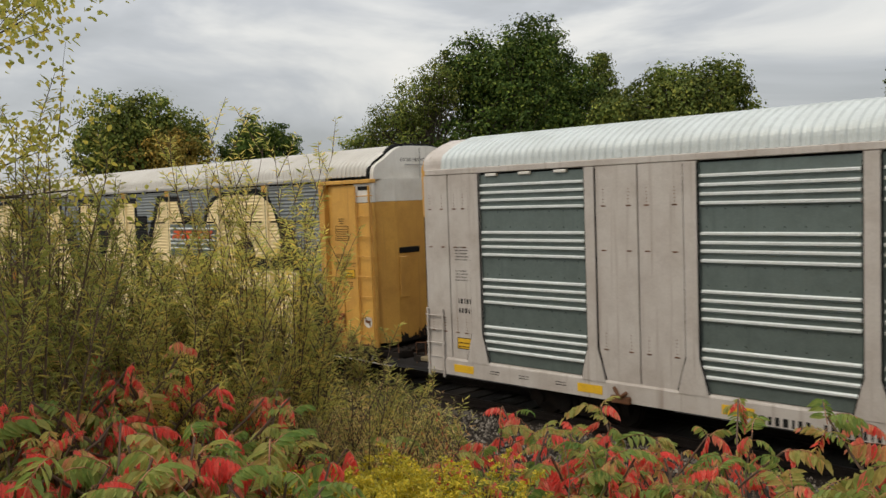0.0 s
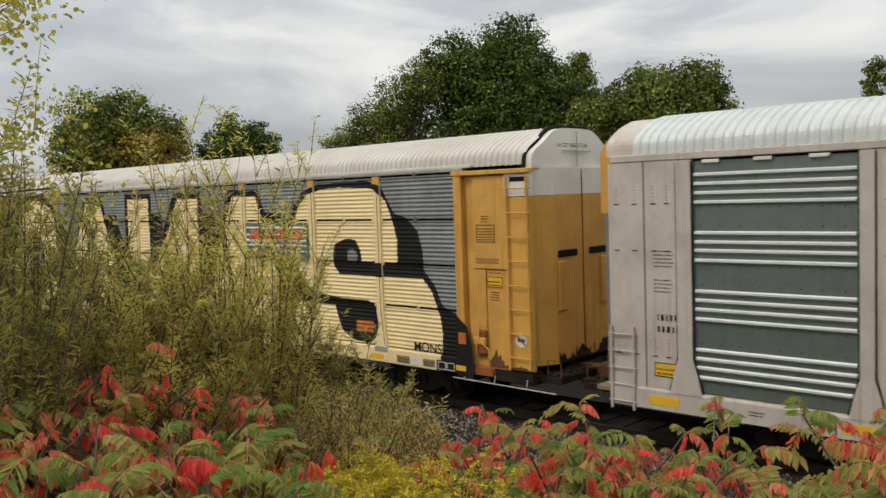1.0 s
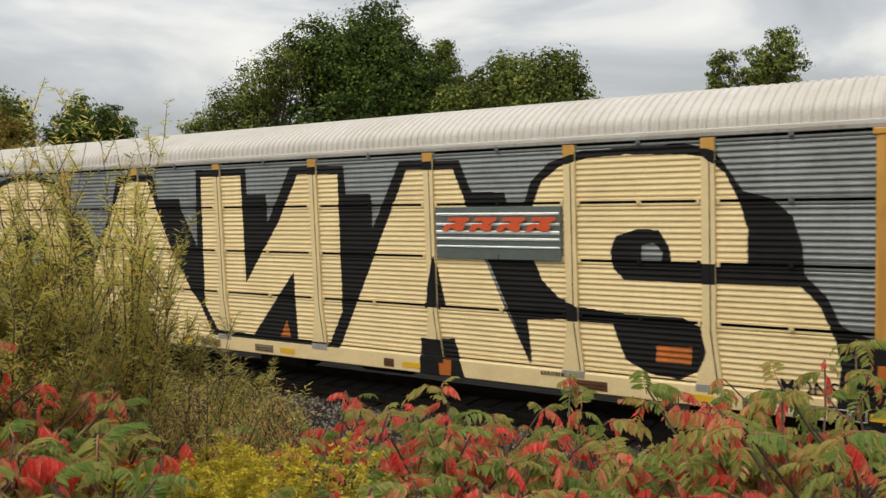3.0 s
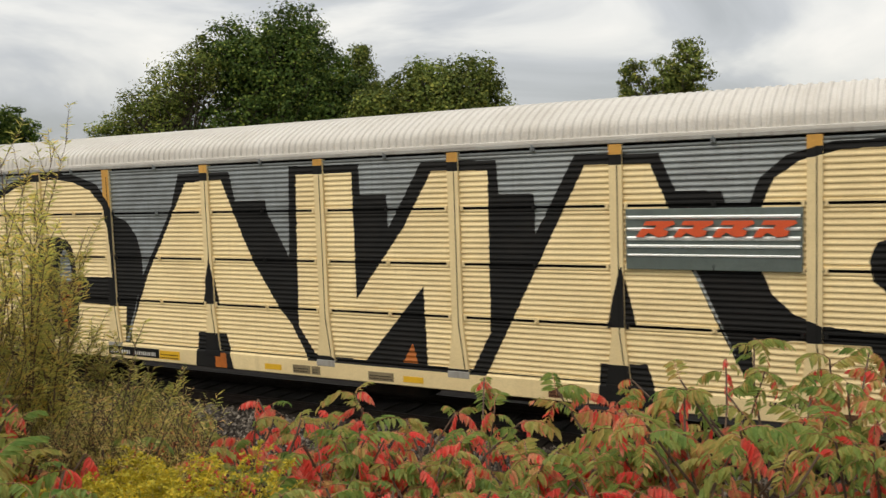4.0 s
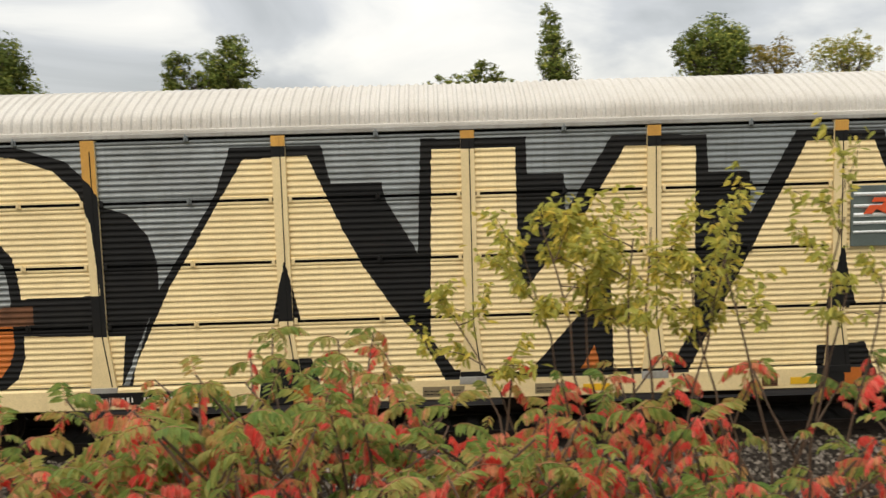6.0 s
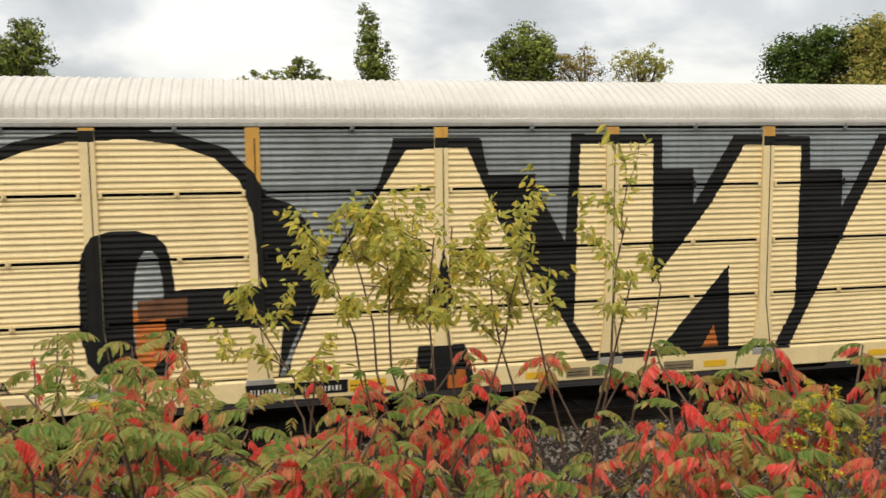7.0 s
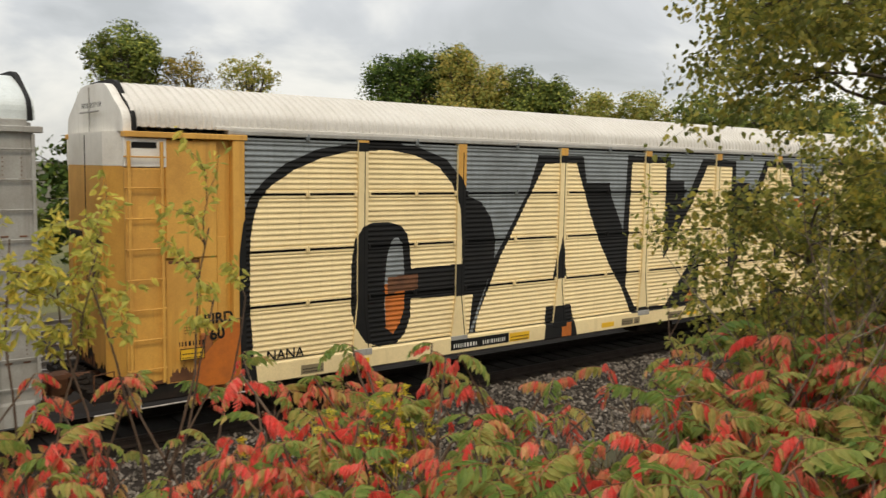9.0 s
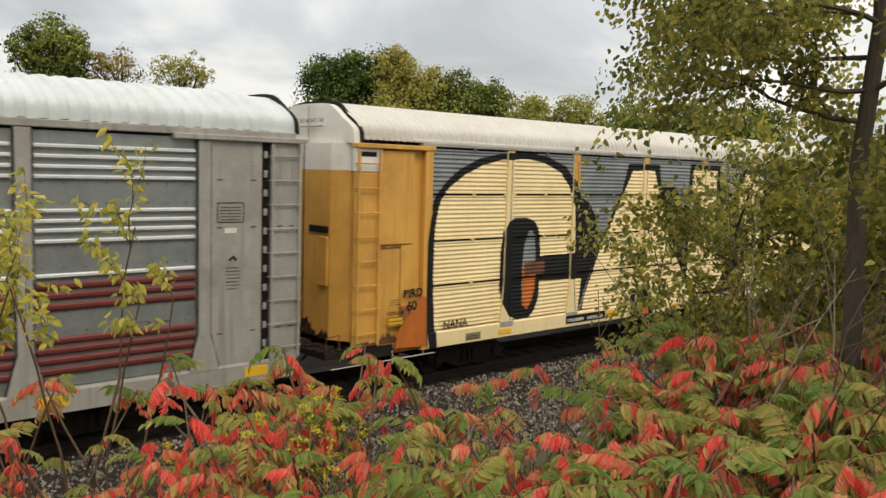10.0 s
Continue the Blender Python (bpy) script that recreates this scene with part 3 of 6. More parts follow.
def painted_strip(s, x0, x1, a, b, base, grow=0.0):
    """A strip of the side between the heights of a and b, each (depth, height), cut where the paint changes."""
    (ya, za), (yb, zb) = a, b
    z = (za + zb) / 2
    cuts, spans = [], []
    for poly, mat in LAYERS:
        c = crossings(poly, z)
        if c:
            spans.append((sorted(q[0] for q in c), mat))
            for x, slope in c:
                if x0 + 0.004 < x < x1 - 0.004:
                    slope = max(-3, min(3, slope))
                    j = 0.018 * noise.noise((x * 3, z * 14, 2))
                    cuts.append((x + j, x + j + slope * (za - z), x + j + slope * (zb - z)))
    cuts.sort()
    cuts = [(x0, x0, x0)] + cuts + [(x1, x1, x1)]
    pieces = []
    for p, q in zip(cuts[:-1], cuts[1:]):
        xm, mat = (p[0] + q[0]) / 2, base
        for xs, m in spans:
            if sum(1 for v in xs if v < xm) % 2:
                mat = m
        if pieces and pieces[-1][2] == mat:
            pieces[-1][1] = q
        else:
            pieces.append([p, q, mat])
    for p, q, mat in pieces:
        def end(v, g):
            return min(max(v, x0 - g), x1 + g) if x0 < v < x1 else (x0 - g if v <= x0 else x1 + g)
        s.face([(end(p[1], grow), ya, za), (end(q[1], grow), ya, za), (end(q[2], 0), yb, zb), (end(p[2], 0), yb, zb)], mat)


def paint_at(x, z):
    """The paint that covers one spot of the side."""
    mat = 0
    for poly, m in LAYERS:
        if sum(1 for q in crossings(poly, z) if q[0] < x) % 2:
            mat = m
    return PAINTS[mat]


# ---- rail car parts ----
def arch(mid, half, eave, top, inset=0.06):
    """The roof's section from one eave to the other: a steep side, a round shoulder and a flat crown."""
    side = [(half - inset, eave), (half - inset - 0.02, eave + 0.20), (half - inset - 0.12, eave + 0.33), (half - inset - 0.40, eave + 0.49), (half - inset - 0.72, top - 0.085), (half - inset - 1.0, top - 0.012)]
    pts = [(mid - u, z) for u, z in side] + [(mid, top)] + [(mid + u, z) for u, z in reversed(side)]
    out = []
    for i in range(len(pts) - 1):
        p = [Vector(pts[min(max(j, 0), len(pts) - 1)]) for j in (i - 1, i, i + 1, i + 2)]
        for t in (0, 0.34, 0.67):
            out.append(tuple(0.5 * (2 * p[1] + (p[2] - p[0]) * t + (2 * p[0] - 5 * p[1] + 4 * p[2] - p[3]) * t * t + (3 * p[1] - p[0] - 3 * p[2] + p[3]) * t ** 3)))
    return out + [pts[-1]]


def ribbed_roof(x0, x1, pitch, depth, eave, top, half=1.55):
    s = Shape()
    sec = arch(TRACK, half, eave, top)
    n = int((x1 - x0) / pitch)
    rings = []
    for i in range(n):
        a = x0 + i * pitch
        rings += [(a, 0), (a + pitch * 0.42, 0), (a + pitch * 0.58, 1), (a + pitch * 0.84, 1)]
    rings.append((x1, 0))
    m = len(sec)
    for x, up in rings:
        for y, z in sec:
            k = depth if up else 0.0
            d = Vector((0, y - TRACK, (z - eave) + 0.6)).normalized() * k
            s.v.append((x, y + d.y, z + d.z))
    for i in range(len(rings) - 1):
        for j in range(m - 1):
            s.f.append((i * m + j, i * m + j + 1, (i + 1) * m + j + 1, (i + 1) * m + j))
            s.m.append(0)
    return s


def roof_end(x, facing, eave, top, half=1.55):
    """The flat end under the roof's arch."""
    s = Shape()
    s.prism([(y, z) for y, z in arch(TRACK, half, eave, top)], 0, x, x + 0.05 * facing)
    return s


def end_trim(x, w, eave, top, half=1.55):
    """A dark strip over the end of the roof."""
    s = Shape()
    sec = arch(TRACK, half + 0.05, eave - 0.02, top + 0.045)
    inn = arch(TRACK, half - 0.03, eave - 0.02, top - 0.03)
    for (p, q), (a, b) in zip(zip(sec[:-1], sec[1:]), zip(inn[:-1], inn[1:])):
        for x_, flip in ((x, 0), (x + w, 1)):
            s.face([(x_, *p), (x_, *q), (x_, *b), (x_, *a)])
        s.face([(x, *p), (x + w, *p), (x + w, *q), (x, *q)])
    return s


def ladder_parts(root, org, x0, x1, y, z0, z1, rungs, mat, stand=0.07):
    for x in (x0, x1):
        s = Shape()
        s.box((x - 0.025, y - stand - 0.01, z0), (x + 0.025, y - stand + 0.03, z1), 0, 0.006)
        part("ladder_rail", s, mat, root, origin=org)
    for i in range(rungs):
        z = z0 + (z1 - z0) * (i + 0.5) / rungs
        s = Shape()
        s.tube([(x0 - 0.05, y - 0.005, z), (x0 - 0.05, y - stand, z), (x1 + 0.05, y - stand, z), (x1 + 0.05, y - 0.005, z)], 0.013, 6)
        part("rung", s, mat, root, origin=org)


def wheel_sets(root, org, centres):
    """Two trucks with side castings; each axle with its wheels is a part that turns."""
    axle = Shape()
    axle.tube([(0, -0.95, 0), (0, 0.95, 0)], 0.075, 10)
    for sgn in (-1, 1):
        axle.tube([(0, sgn * 0.68, 0), (0, sgn * 0.72, 0), (0, sgn * 0.72, 0), (0, sgn * 0.82, 0)], [0.41, 0.41, 0.37, 0.36], 20)
        axle.box((-0.30, sgn * 0.825 - 0.01, -0.03), (0.30, sgn * 0.825 + 0.01, 0.03))
    mesh = axle.mesh("wheelset", [GRIME])
    turning = []
    for cx in centres:
        for dx in (-0.88, 0.88):
            ob = part("wheelset", mesh, GRIME, root, "oily steel wheels on an axle")
            turning.append((ob, (cx + dx - org[0], TRACK - org[1], 0.37 - org[2])))
        for sgn in (-1, 1):
            y = TRACK + sgn * 1.0
            s = Shape()
            s.prism([(cx - 1.15, 0.30), (cx - 0.65, 0.30), (cx - 0.35, 0.16), (cx + 0.35, 0.16), (cx + 0.65, 0.30), (cx + 1.15, 0.30), (cx + 1.15, 0.52), (cx + 0.4, 0.66), (cx - 0.4, 0.66), (cx - 1.15, 0.52)], 1, y - 0.07, y + 0.07)
            for k in (-0.16, 0, 0.16):
                s.tube([(cx + k, y - 0.10, 0.24), (cx + k, y - 0.10, 0.52)], 0.06, 8)
            for k in (-0.88, 0.88):
                s.tube([(cx + k, y - 0.13, 0.38), (cx + k, y + 0.1, 0.38)], 0.12, 10)
            part("truck_frame", s, GRIME, root, "dark oily cast truck frame", origin=org)
    return turning


def underframe(root, org, x0, x1, z0):
    s = Shape()
    s.box((x0 + 0.4, TRACK - 0.38, z0 - 0.28), (x1 - 0.4, TRACK + 0.38, z0 + 0.25), 0, 0.02)
    for k in range(int(x0) + 2, int(x1) - 1, 2):
        s.box((k, TRACK - 1.45, z0 - 0.02), (k + 0.1, TRACK + 1.45, z0 + 0.22))
    s.tube([(x0 + 4, SIDE + 0.35, z0 - 0.12), (x1 - 4, SIDE + 0.35, z0 - 0.12)], 0.035, 6)
    s.box(((x0 + x1) / 2 - 0.9, SIDE + 0.5, z0 - 0.38), ((x0 + x1) / 2 + 0.5, SIDE + 1.0, z0 + 0.05), 0, 0.03)
    s.tube([((x0 + x1) / 2 + 2.0, SIDE + 0.75, z0 - 0.12), ((x0 + x1) / 2 + 3.2, SIDE + 0.75, z0 - 0.12)], 0.2, 12)
    part("underframe", s, GRIME, root, "oily dark steel underframe", origin=org)
    for x, sg in ((x0, -1), (x1, 1)):
        s = Shape()
        s.box((min(x - 0.3 * sg, x + 0.5 * sg), TRACK - 0.13, 0.72), (max(x - 0.3 * sg, x + 0.5 * sg), TRACK + 0.13, 0.98), 0, 0.03)
        xa, xb = sorted((x + 0.45 * sg, x + 0.78 * sg))
        s.box((xa, TRACK - 0.19 + 0.04 * sg, 0.66), (xb, TRACK + 0.19 + 0.04 * sg, 1.03), 0, 0.06)
        s.tube([(x, TRACK - 0.35, 0.85), (x + 0.35 * sg, TRACK - 0.37, 0.62), (x + 0.7 * sg, TRACK - 0.36, 0.5)], 0.03, 6)
        part("coupler", s, RUST, root, "rusty knuckle coupler", origin=org)


def end_deck(root, org, x, sg, seed):
    """The low platform under the end doors, with stones and dirt lying on it."""
    r = random.Random(seed)
    s = Shape()
    a, b = sorted((x, x + 0.85 * sg))
    s.box((a, TRACK - 1.35, 0.80), (b, TRACK + 1.35, 0.93), 0, 0.01)
    deck = part("end_platform", s, GRIME, root, "grimy steel platform at the car's end", origin=org)
    s = Shape()
    for k in range(150):
        c = Vector((x + sg * r.uniform(0.4, 0.84), TRACK + r.uniform(-1.33, 1.2), 0.93))
        h = r.uniform(0.02, 0.06)
        s.box((c.x - h, c.y - h, 0.925), (c.x + h * r.uniform(0.5, 1.2), c.y + h, 0.93 + h), 0, h * 0.45)
    part("debris", s, BALE, deck, "stones and dirt on the platform", origin=org, kind="stuff")
    for half in (-1, 1):
        s = Shape()
        y = TRACK + half * 1.3
        s.tube([(x + sg * 0.5, y, 0.95), (x + sg * 0.5, y, 1.25), (x + sg * 0.8, y, 1.22), (x + sg * 0.8, y, 0.75)], 0.014, 6)
        part("grab_iron", s, RUST, root, origin=org)


def marks(root, org, x, z, w, h, rows, mat, y, name="stencil", seed=0, fill=0.75):
    """Unreadable stencilling: rows of small bars."""
    r = random.Random(seed)
    s = Shape()
    step = h / rows
    for i in range(rows):
        xx, zz = x, z + h - (i + 1) * step
        while xx < x + w - 0.02:
            ww = min(r.uniform(0.4, 1.4) * step * fill * (0.5 if rows == 1 else 0.8), x + w - xx)
            s.box((xx, y - 0.004, zz), (xx + ww, y, zz + step * (0.62 if rows == 1 else 0.34)))
            xx += ww + step * (0.26 if rows == 1 else 0.3)
    return part(name, s, mat, root, origin=org, kind="stuff")


def patch(root, org, x0, z0, x1, z1, y, mat, name="plate", label=""):
    s = Shape()
    s.box((x0, y - 0.006, z0), (x1, y, z1), 0, 0.002)
    return part(name, s, mat, root, label, origin=org)


def outline_box(root, org, x0, z0, x1, z1, y, w, mat, name="stencil_border"):
    s = Shape()
    for a, b in (((x0, z0), (x1, z0 + w)), ((x0, z1 - w), (x1, z1)), ((x0, z0 + w), (x0 + w, z1 - w)), ((x1 - w, z0 + w), (x1, z1 - w))):
        s.box((a[0], y - 0.005, a[1]), (b[0], y, b[1]))
    part(name, s, mat, root, origin=org)


# ---- the yellow and cream car ----
def build_painted_car():
    x0, x1, mid = -16.90, 10.52, -3.19
    org = (mid, TRACK, 0)
    root = thing("autorack_car", org, "yellow autorack rail car with huge cream and black spray lettering", "rail car", "cars of the train")
    posts = [mid + u for u in (-11.79, -9.44, -7.14, -4.28, -1.42, 1.42, 4.28, 7.14, 9.44, 11.74)]
    rows = [1.14, 2.09, 3.02, 3.98, 4.93]
    # side panels with pressed corrugations
    wave = [(0.0, 0.001), (0.20, 0.001), (0.32, -0.011), (0.48, -0.016), (0.66, -0.014), (0.80, -0.004)]
    for a, b in zip(posts[:-1], posts[1:]):
        for z0, z1 in zip(rows[:-1], rows[1:]):
            s = Shape()
            lo, hi, xa, xb = z0 + 0.022, z1 - 0.022, a + (0.0 if a == posts[0] else 0.10), b - (0.0 if b == posts[-1] else 0.10)
            n = 9
            step = (hi - lo - 0.08) / n
            prof = [(SIDE - 0.02, lo), (SIDE - 0.02, lo + 0.03)]
            prof += [(SIDE + d, lo + 0.04 + (i + u) * step) for i in range(n) for u, d in wave]
            prof += [(SIDE - 0.02, hi - 0.03), (SIDE - 0.02, hi)]
            for p, q in zip(prof[:-1], prof[1:]):
                painted_strip(s, xa, xb, p, q, 0)
            part("side_panel", s.weld(), PAINTS, root, origin=org)
    clip = Shape()
    clip.box((-0.035, -0.035, -0.045), (0.035, 0.0, 0.045), 0, 0.01)
    clip.box((-0.012, -0.055, -0.02), (0.012, -0.03, 0.07), 0, 0.004)
    clip_mesh = {m: clip.mesh("latch", [m]) for m in PAINTS}
    for a, b in zip(posts[:-1], posts[1:]):
        for z in rows[1:]:
            m = paint_at((a + b) / 2 + 0.05, z)
            part("latch", clip_mesh[m], m, root, at=pose((a + b) / 2 + 0.05 - org[0], SIDE - 0.02 - org[1], z))
    clip2 = Shape()
    clip2.box((-0.025, -0.03, -0.05), (0.025, 0.0, 0.05), 0, 0.008)
    clip2_mesh = {m: clip2.mesh("hinge", [m]) for m in PAINTS}
    for a in posts[1:-1]:
        for z in rows[1:-1]:
            for d in (-0.15, 0.15):
                m = paint_at(a + d, z)
                part("hinge", clip2_mesh[m], m, root, at=pose(a + d - org[0], SIDE - 0.02 - org[1], z))
    # posts with feet that widen towards the sill
    for a in posts[1:-1]:
        s = Shape()
        y = SIDE - 0.055
        zs = [1.10 + 0.04 * i for i in range(97)]
        for za, zb in zip(zs[:-1], zs[1:]):
            wa, wb = (0.105 + 0.10 * max(0, (1.95 - z) / 0.85) for z in (za, zb))
            painted_strip(s, a - wb, a + wb, (y, za), (y, zb), 4, wa - wb)
            for sg in (-1, 1):
                s.face([(a + sg * wa, y, za), (a + sg * wb, y, zb), (a + sg * wb, SIDE + 0.05, zb), (a + sg * wa, SIDE + 0.05, za)], 1)
        part("post", s.weld(), PAINTS, root, "post of the side frame, painted over", origin=org)
        s = Shape()
        s.prism([(a + 0.125, 1.15), (a + 0.142, 1.15), (a + 0.036, 1.98), (a + 0.036, 4.78), (a + 0.02, 4.78), (a + 0.02, 1.96)], 1, y - 0.0035, y - 0.0005)
        part("post_seam", s, GAP, root, origin=org)
        s = Shape()
        s.box((a - 0.21, y - 0.012, 1.02), (a + 0.21, y + 0.03, 1.14), 0, 0.006)
        part("foot_plate", s, BLACK if paint_at(a, 1.3) == BLACK else GREYPAINT, root, origin=org)
    # sill
    s = Shape()
    sill = [(SIDE - 0.03, 0.78), (SIDE - 0.06, 0.80), (SIDE - 0.06, 0.90), (SIDE - 0.06, 1.0), (SIDE - 0.06, 1.10), (SIDE - 0.03, 1.13), (SIDE + 0.05, 1.135)]
    for p, q in zip(sill[:-1], sill[1:]):
        painted_strip(s, -14.98, 8.6, p, q, 1)
    part("side_sill", s.weld(), PAINTS, root, "cream painted side sill", origin=org)
    # stickers on the sill
    yy = SIDE - 0.062
    for x in (-12.9, -10.0 + 3.9, -6.1 + 3.2, 0.35, 5.9, 8.35):
        patch(root, org, x, 0.86, x + 0.42, 0.97, yy, AMBER, "reflector", "yellow reflector strip")
    patch(root, org, -10.55, 0.86, -9.0, 1.06, yy, GAP, "number_panel", "black panel with pale lettering")
    marks(root, org, -10.48, 0.90, 0.62, 0.13, 1, WHITE, yy - 0.007, "stencil", 4, 0.55)
    marks(root, org, -9.72, 0.90, 0.66, 0.13, 1, WHITE, yy - 0.007, "stencil", 7, 0.55)
    patch(root, org, -8.98, 0.86, -8.4, 1.04, yy, AMBER, "plate", "yellow plate with dark marks")
    marks(root, org, -8.95, 0.88, 0.5, 0.13, 2, GAP, yy - 0.007, "stencil", 9)
    for x, w in ((-13.9, 0.45), (-5.4, 0.42), (-4.95, 0.2), (-3.65, 0.55), (-0.1, 0.25), (3.95, 0.62), (6.75, 0.4), (7.55, 0.35)):
        patch(root, org, x, 0.84, x + w, 1.0, yy, RUST if x in (3.95, -0.1) else STAIN, "plate", "worn brown plate")
        marks(root, org, x + 0.03, 0.87, w - 0.06, 0.10, 2, GAP, yy - 0.007, "stencil", int(x * 7) + 99)
    patch(root, org, 7.15, 0.83, 7.5, 1.0, yy, WHITE, "plate", "white plate")
    patch(root, org, 7.95, 0.80, 8.5, 1.02, yy - 0.001, BLACK, "plate", "black stencil panel")
    outline_box(root, org, 8.0, 0.83, 8.22, 0.99, yy - 0.007, 0.012, WHITE)
    outline_box(root, org, 8.25, 0.83, 8.46, 0.99, yy - 0.007, 0.012, WHITE)
    marks(root, org, 3.35, 1.02, 0.45, 0.10, 1, BLACK, yy - 0.007, "stencil", 12)
    # small spray tags
    for text, size, bx0, bz0 in (("MONS", 0.29, 7.28, 1.15), ("NANA", 0.25, -14.56, 1.16)):
        words(text, size, Matrix.Translation((bx0 - org[0], SIDE - 0.052 - org[1], bz0 - org[2])) @ pose(0, 0, 0, 90, 0, 0), BLACK, root, "spray_tag", 0.002)
    # top chord over the panels and dark joint under the roof
    s = Shape()
    s.box((-15.2, SIDE - 0.03, 4.95), (8.8, SIDE + 0.16, 5.02), 0, 0.01)
    part("top_chord", s, GREYPAINT, root, "grey top rail under the roof", origin=org)
    # sign with slanted red blocks
    s = Shape()
    s.box((1.25, SIDE - 0.075, 3.0), (3.80, SIDE - 0.035, 3.93), 0, 0.006)
    sign = part("sign_board", s, ZINC, root, "bare ribbed metal board", origin=org)
    for i in range(4):
        s = Shape()
        xx = 1.42 + i * 0.57
        s.prism([(xx, 3.50), (xx + 0.12, 3.50), (xx + 0.20, 3.57), (xx + 0.34, 3.50), (xx + 0.46, 3.52), (xx + 0.50, 3.59), (xx + 0.42, 3.62), (xx + 0.60, 3.70), (xx + 0.58, 3.745), (xx + 0.16, 3.745), (xx + 0.12, 3.68), (xx + 0.32, 3.68), (xx + 0.28, 3.63), (xx + 0.09, 3.63)], 1, SIDE - 0.125, SIDE - 0.11)
        part("red_block", s, SIGNRED, sign, "red slanted block", origin=org)
    for z, r in ((3.80, 0.03), (3.62, 0.028), (3.48, 0.035), (3.36, 0.028), (3.22, 0.022)):
        s = Shape()
        s.tube([(1.28, SIDE - 0.075, z), (3.77, SIDE - 0.075, z)], r, 8)
        part("sheen_rib", s, SHINE, sign, origin=org)
    # roof
    part("roof", ribbed_roof(x0 + 0.18, x1 - 0.18, 0.15, 0.026, 5.02, 5.74), ROOF, root, "dusty white ribbed roof", origin=org)
    s = Shape()
    s.box((-15.4, SIDE + 0.0, 5.015), (9.0, SIDE + 0.07, 5.075), 0, 0.01)
    for i in range(150):
        s.box((-15.3 + i * 0.16, SIDE - 0.006, 5.035), (-15.28 + i * 0.16, SIDE + 0.0, 5.055))
    part("roof_edge", s, ROOF, root, "riveted edge of the roof", origin=org)
    # near-black core added to close the body and block light, for its unlit inside
    s = Shape()
    s.box((mid - 11.85, SIDE + 0.07, 0.95), (mid + 11.85, TRACK + 1.45, 4.98))
    s.box((x0 + 0.35, SIDE + 0.16, 0.95), (x1 - 0.35, TRACK + 1.38, 4.98))
    part("unlit_core", s, GAP, root, "added black core for the unlit inside behind the perforated panels", origin=org)
    # far side
    far = Shape()
    for i in range(36):
        z = 1.15 + i * 0.105
        far.box((-1.3, -0.02, z), (1.3, 0.03, z + 0.07))
    far_mesh = far.mesh("side_panel", [STEEL])
    for a, b in zip(posts[:-1], posts[1:]):
        part("side_panel", far_mesh, STEEL, root, at=pose((a + b) / 2 - org[0], 1.48, 0) @ Matrix.Diagonal(((b - a - 0.05) / 2.6, 1, 1, 1)))
    s = Shape()
    s.box((-15, TRACK + 1.47, 0.78), (8.6, TRACK + 1.56, 1.14), 0, 0.01)
    part("side_sill", s, CREAM, root, origin=org)
    # both ends
    for sg in (-1, 1):
        def X(u):
            return mid + sg * u

        def bx(s, u0, u1, y0, y1, z0, z1, c=0.01, mat=0):
            a, b = sorted((X(u0), X(u1)))
            s.box((a, y0, z0), (b, y1, z1), mat, c)
        for far_side in (0, 1):
            def Y(d):
                return TRACK + 1.55 - d if far_side else SIDE + d
            def yb(a, b):
                return tuple(sorted((Y(a), Y(b))))
            s = Shape()
            bx(s, 11.74, 11.95, *yb(-0.05, 0.1), 0.78, 4.93)
            part("end_post", s, YELLOW, root, "yellow corner post", origin=org)
            for u0, u1, d0, d1, za, zb, cut in ((11.95, 12.55, 0.08, 0.14, 1.0, 4.86, 0.01), (12.02, 12.19, 0.05, 0.078, 1.0, 3.3, 0.01), (12.2, 13.05, 0.0, 0.05, 2.98, 4.84, 0.02), (12.2, 12.49, 0.02, 0.078, 1.2, 2.97, 0.01), (12.5, 13.05, 0.04, 0.14, 0.9, 2.97, 0.01)):
                s = Shape()
                bx(s, u0, u1, *yb(d0, d1), za, zb, cut)
                part("end_panel", s, YELLOW, root, "yellow end panel with rust streaks", origin=org)
            s = Shape()
            bx(s, 11.70, 13.68, *yb(-0.07, 0.12), 4.86, 4.95)
            part("end_header", s, YELLOW, root, origin=org)
            s = Shape()
            bx(s, 13.05, 13.66, *yb(0.0, 0.32 if far_side else 0.10), 1.02, 4.40, 0.02)
            part("ladder_panel", s, YELLOW, root, "yellow panel behind the ladder", origin=org)
            s = Shape()
            bx(s, 13.02, 13.67, *yb(-0.004, 0.10), 4.41, 4.855, 0.01)
            part("ladder_panel_top", s, WHITE, root, "white painted top of the end", origin=org)
            s = Shape()
            bx(s, 11.75, 12.62, *yb(0.0, 0.4), 0.80, 1.0, 0.02)
            bx(s, 12.3, 12.5, *yb(-0.05, 0.05), 1.25, 1.75, 0.03)
            part("end_sill", s, RUST_BRIGHT, root, "rusty orange end sill", origin=org)
            s = Shape()
            bx(s, 12.63, 13.6, *yb(0.03, 0.4), 0.74, 1.0, 0.02)
            part("end_sill", s, GRIME, root, "black grimy end sill", origin=org)
            s = Shape()
            rod = [(11.6, 0.70), (13.0, 0.69), (14.2, 0.68)]
            s.tube([(X(u), Y(-0.06), z) for u, z in rod], 0.012, 6)
            for u in (11.9, 12.7, 13.5):
                s.tube([(X(u), Y(-0.06), 0.70), (X(u), Y(-0.02), 0.86)], 0.009, 5)
            part("uncoupling_rod", s, PINKISH, root, "thin pale uncoupling rod", origin=org)
        xl, xr = sorted((X(13.12), X(13.62)))
        ladder_parts(root, org, xl, xr, SIDE, 1.05, 4.80, 8, YELLOW)
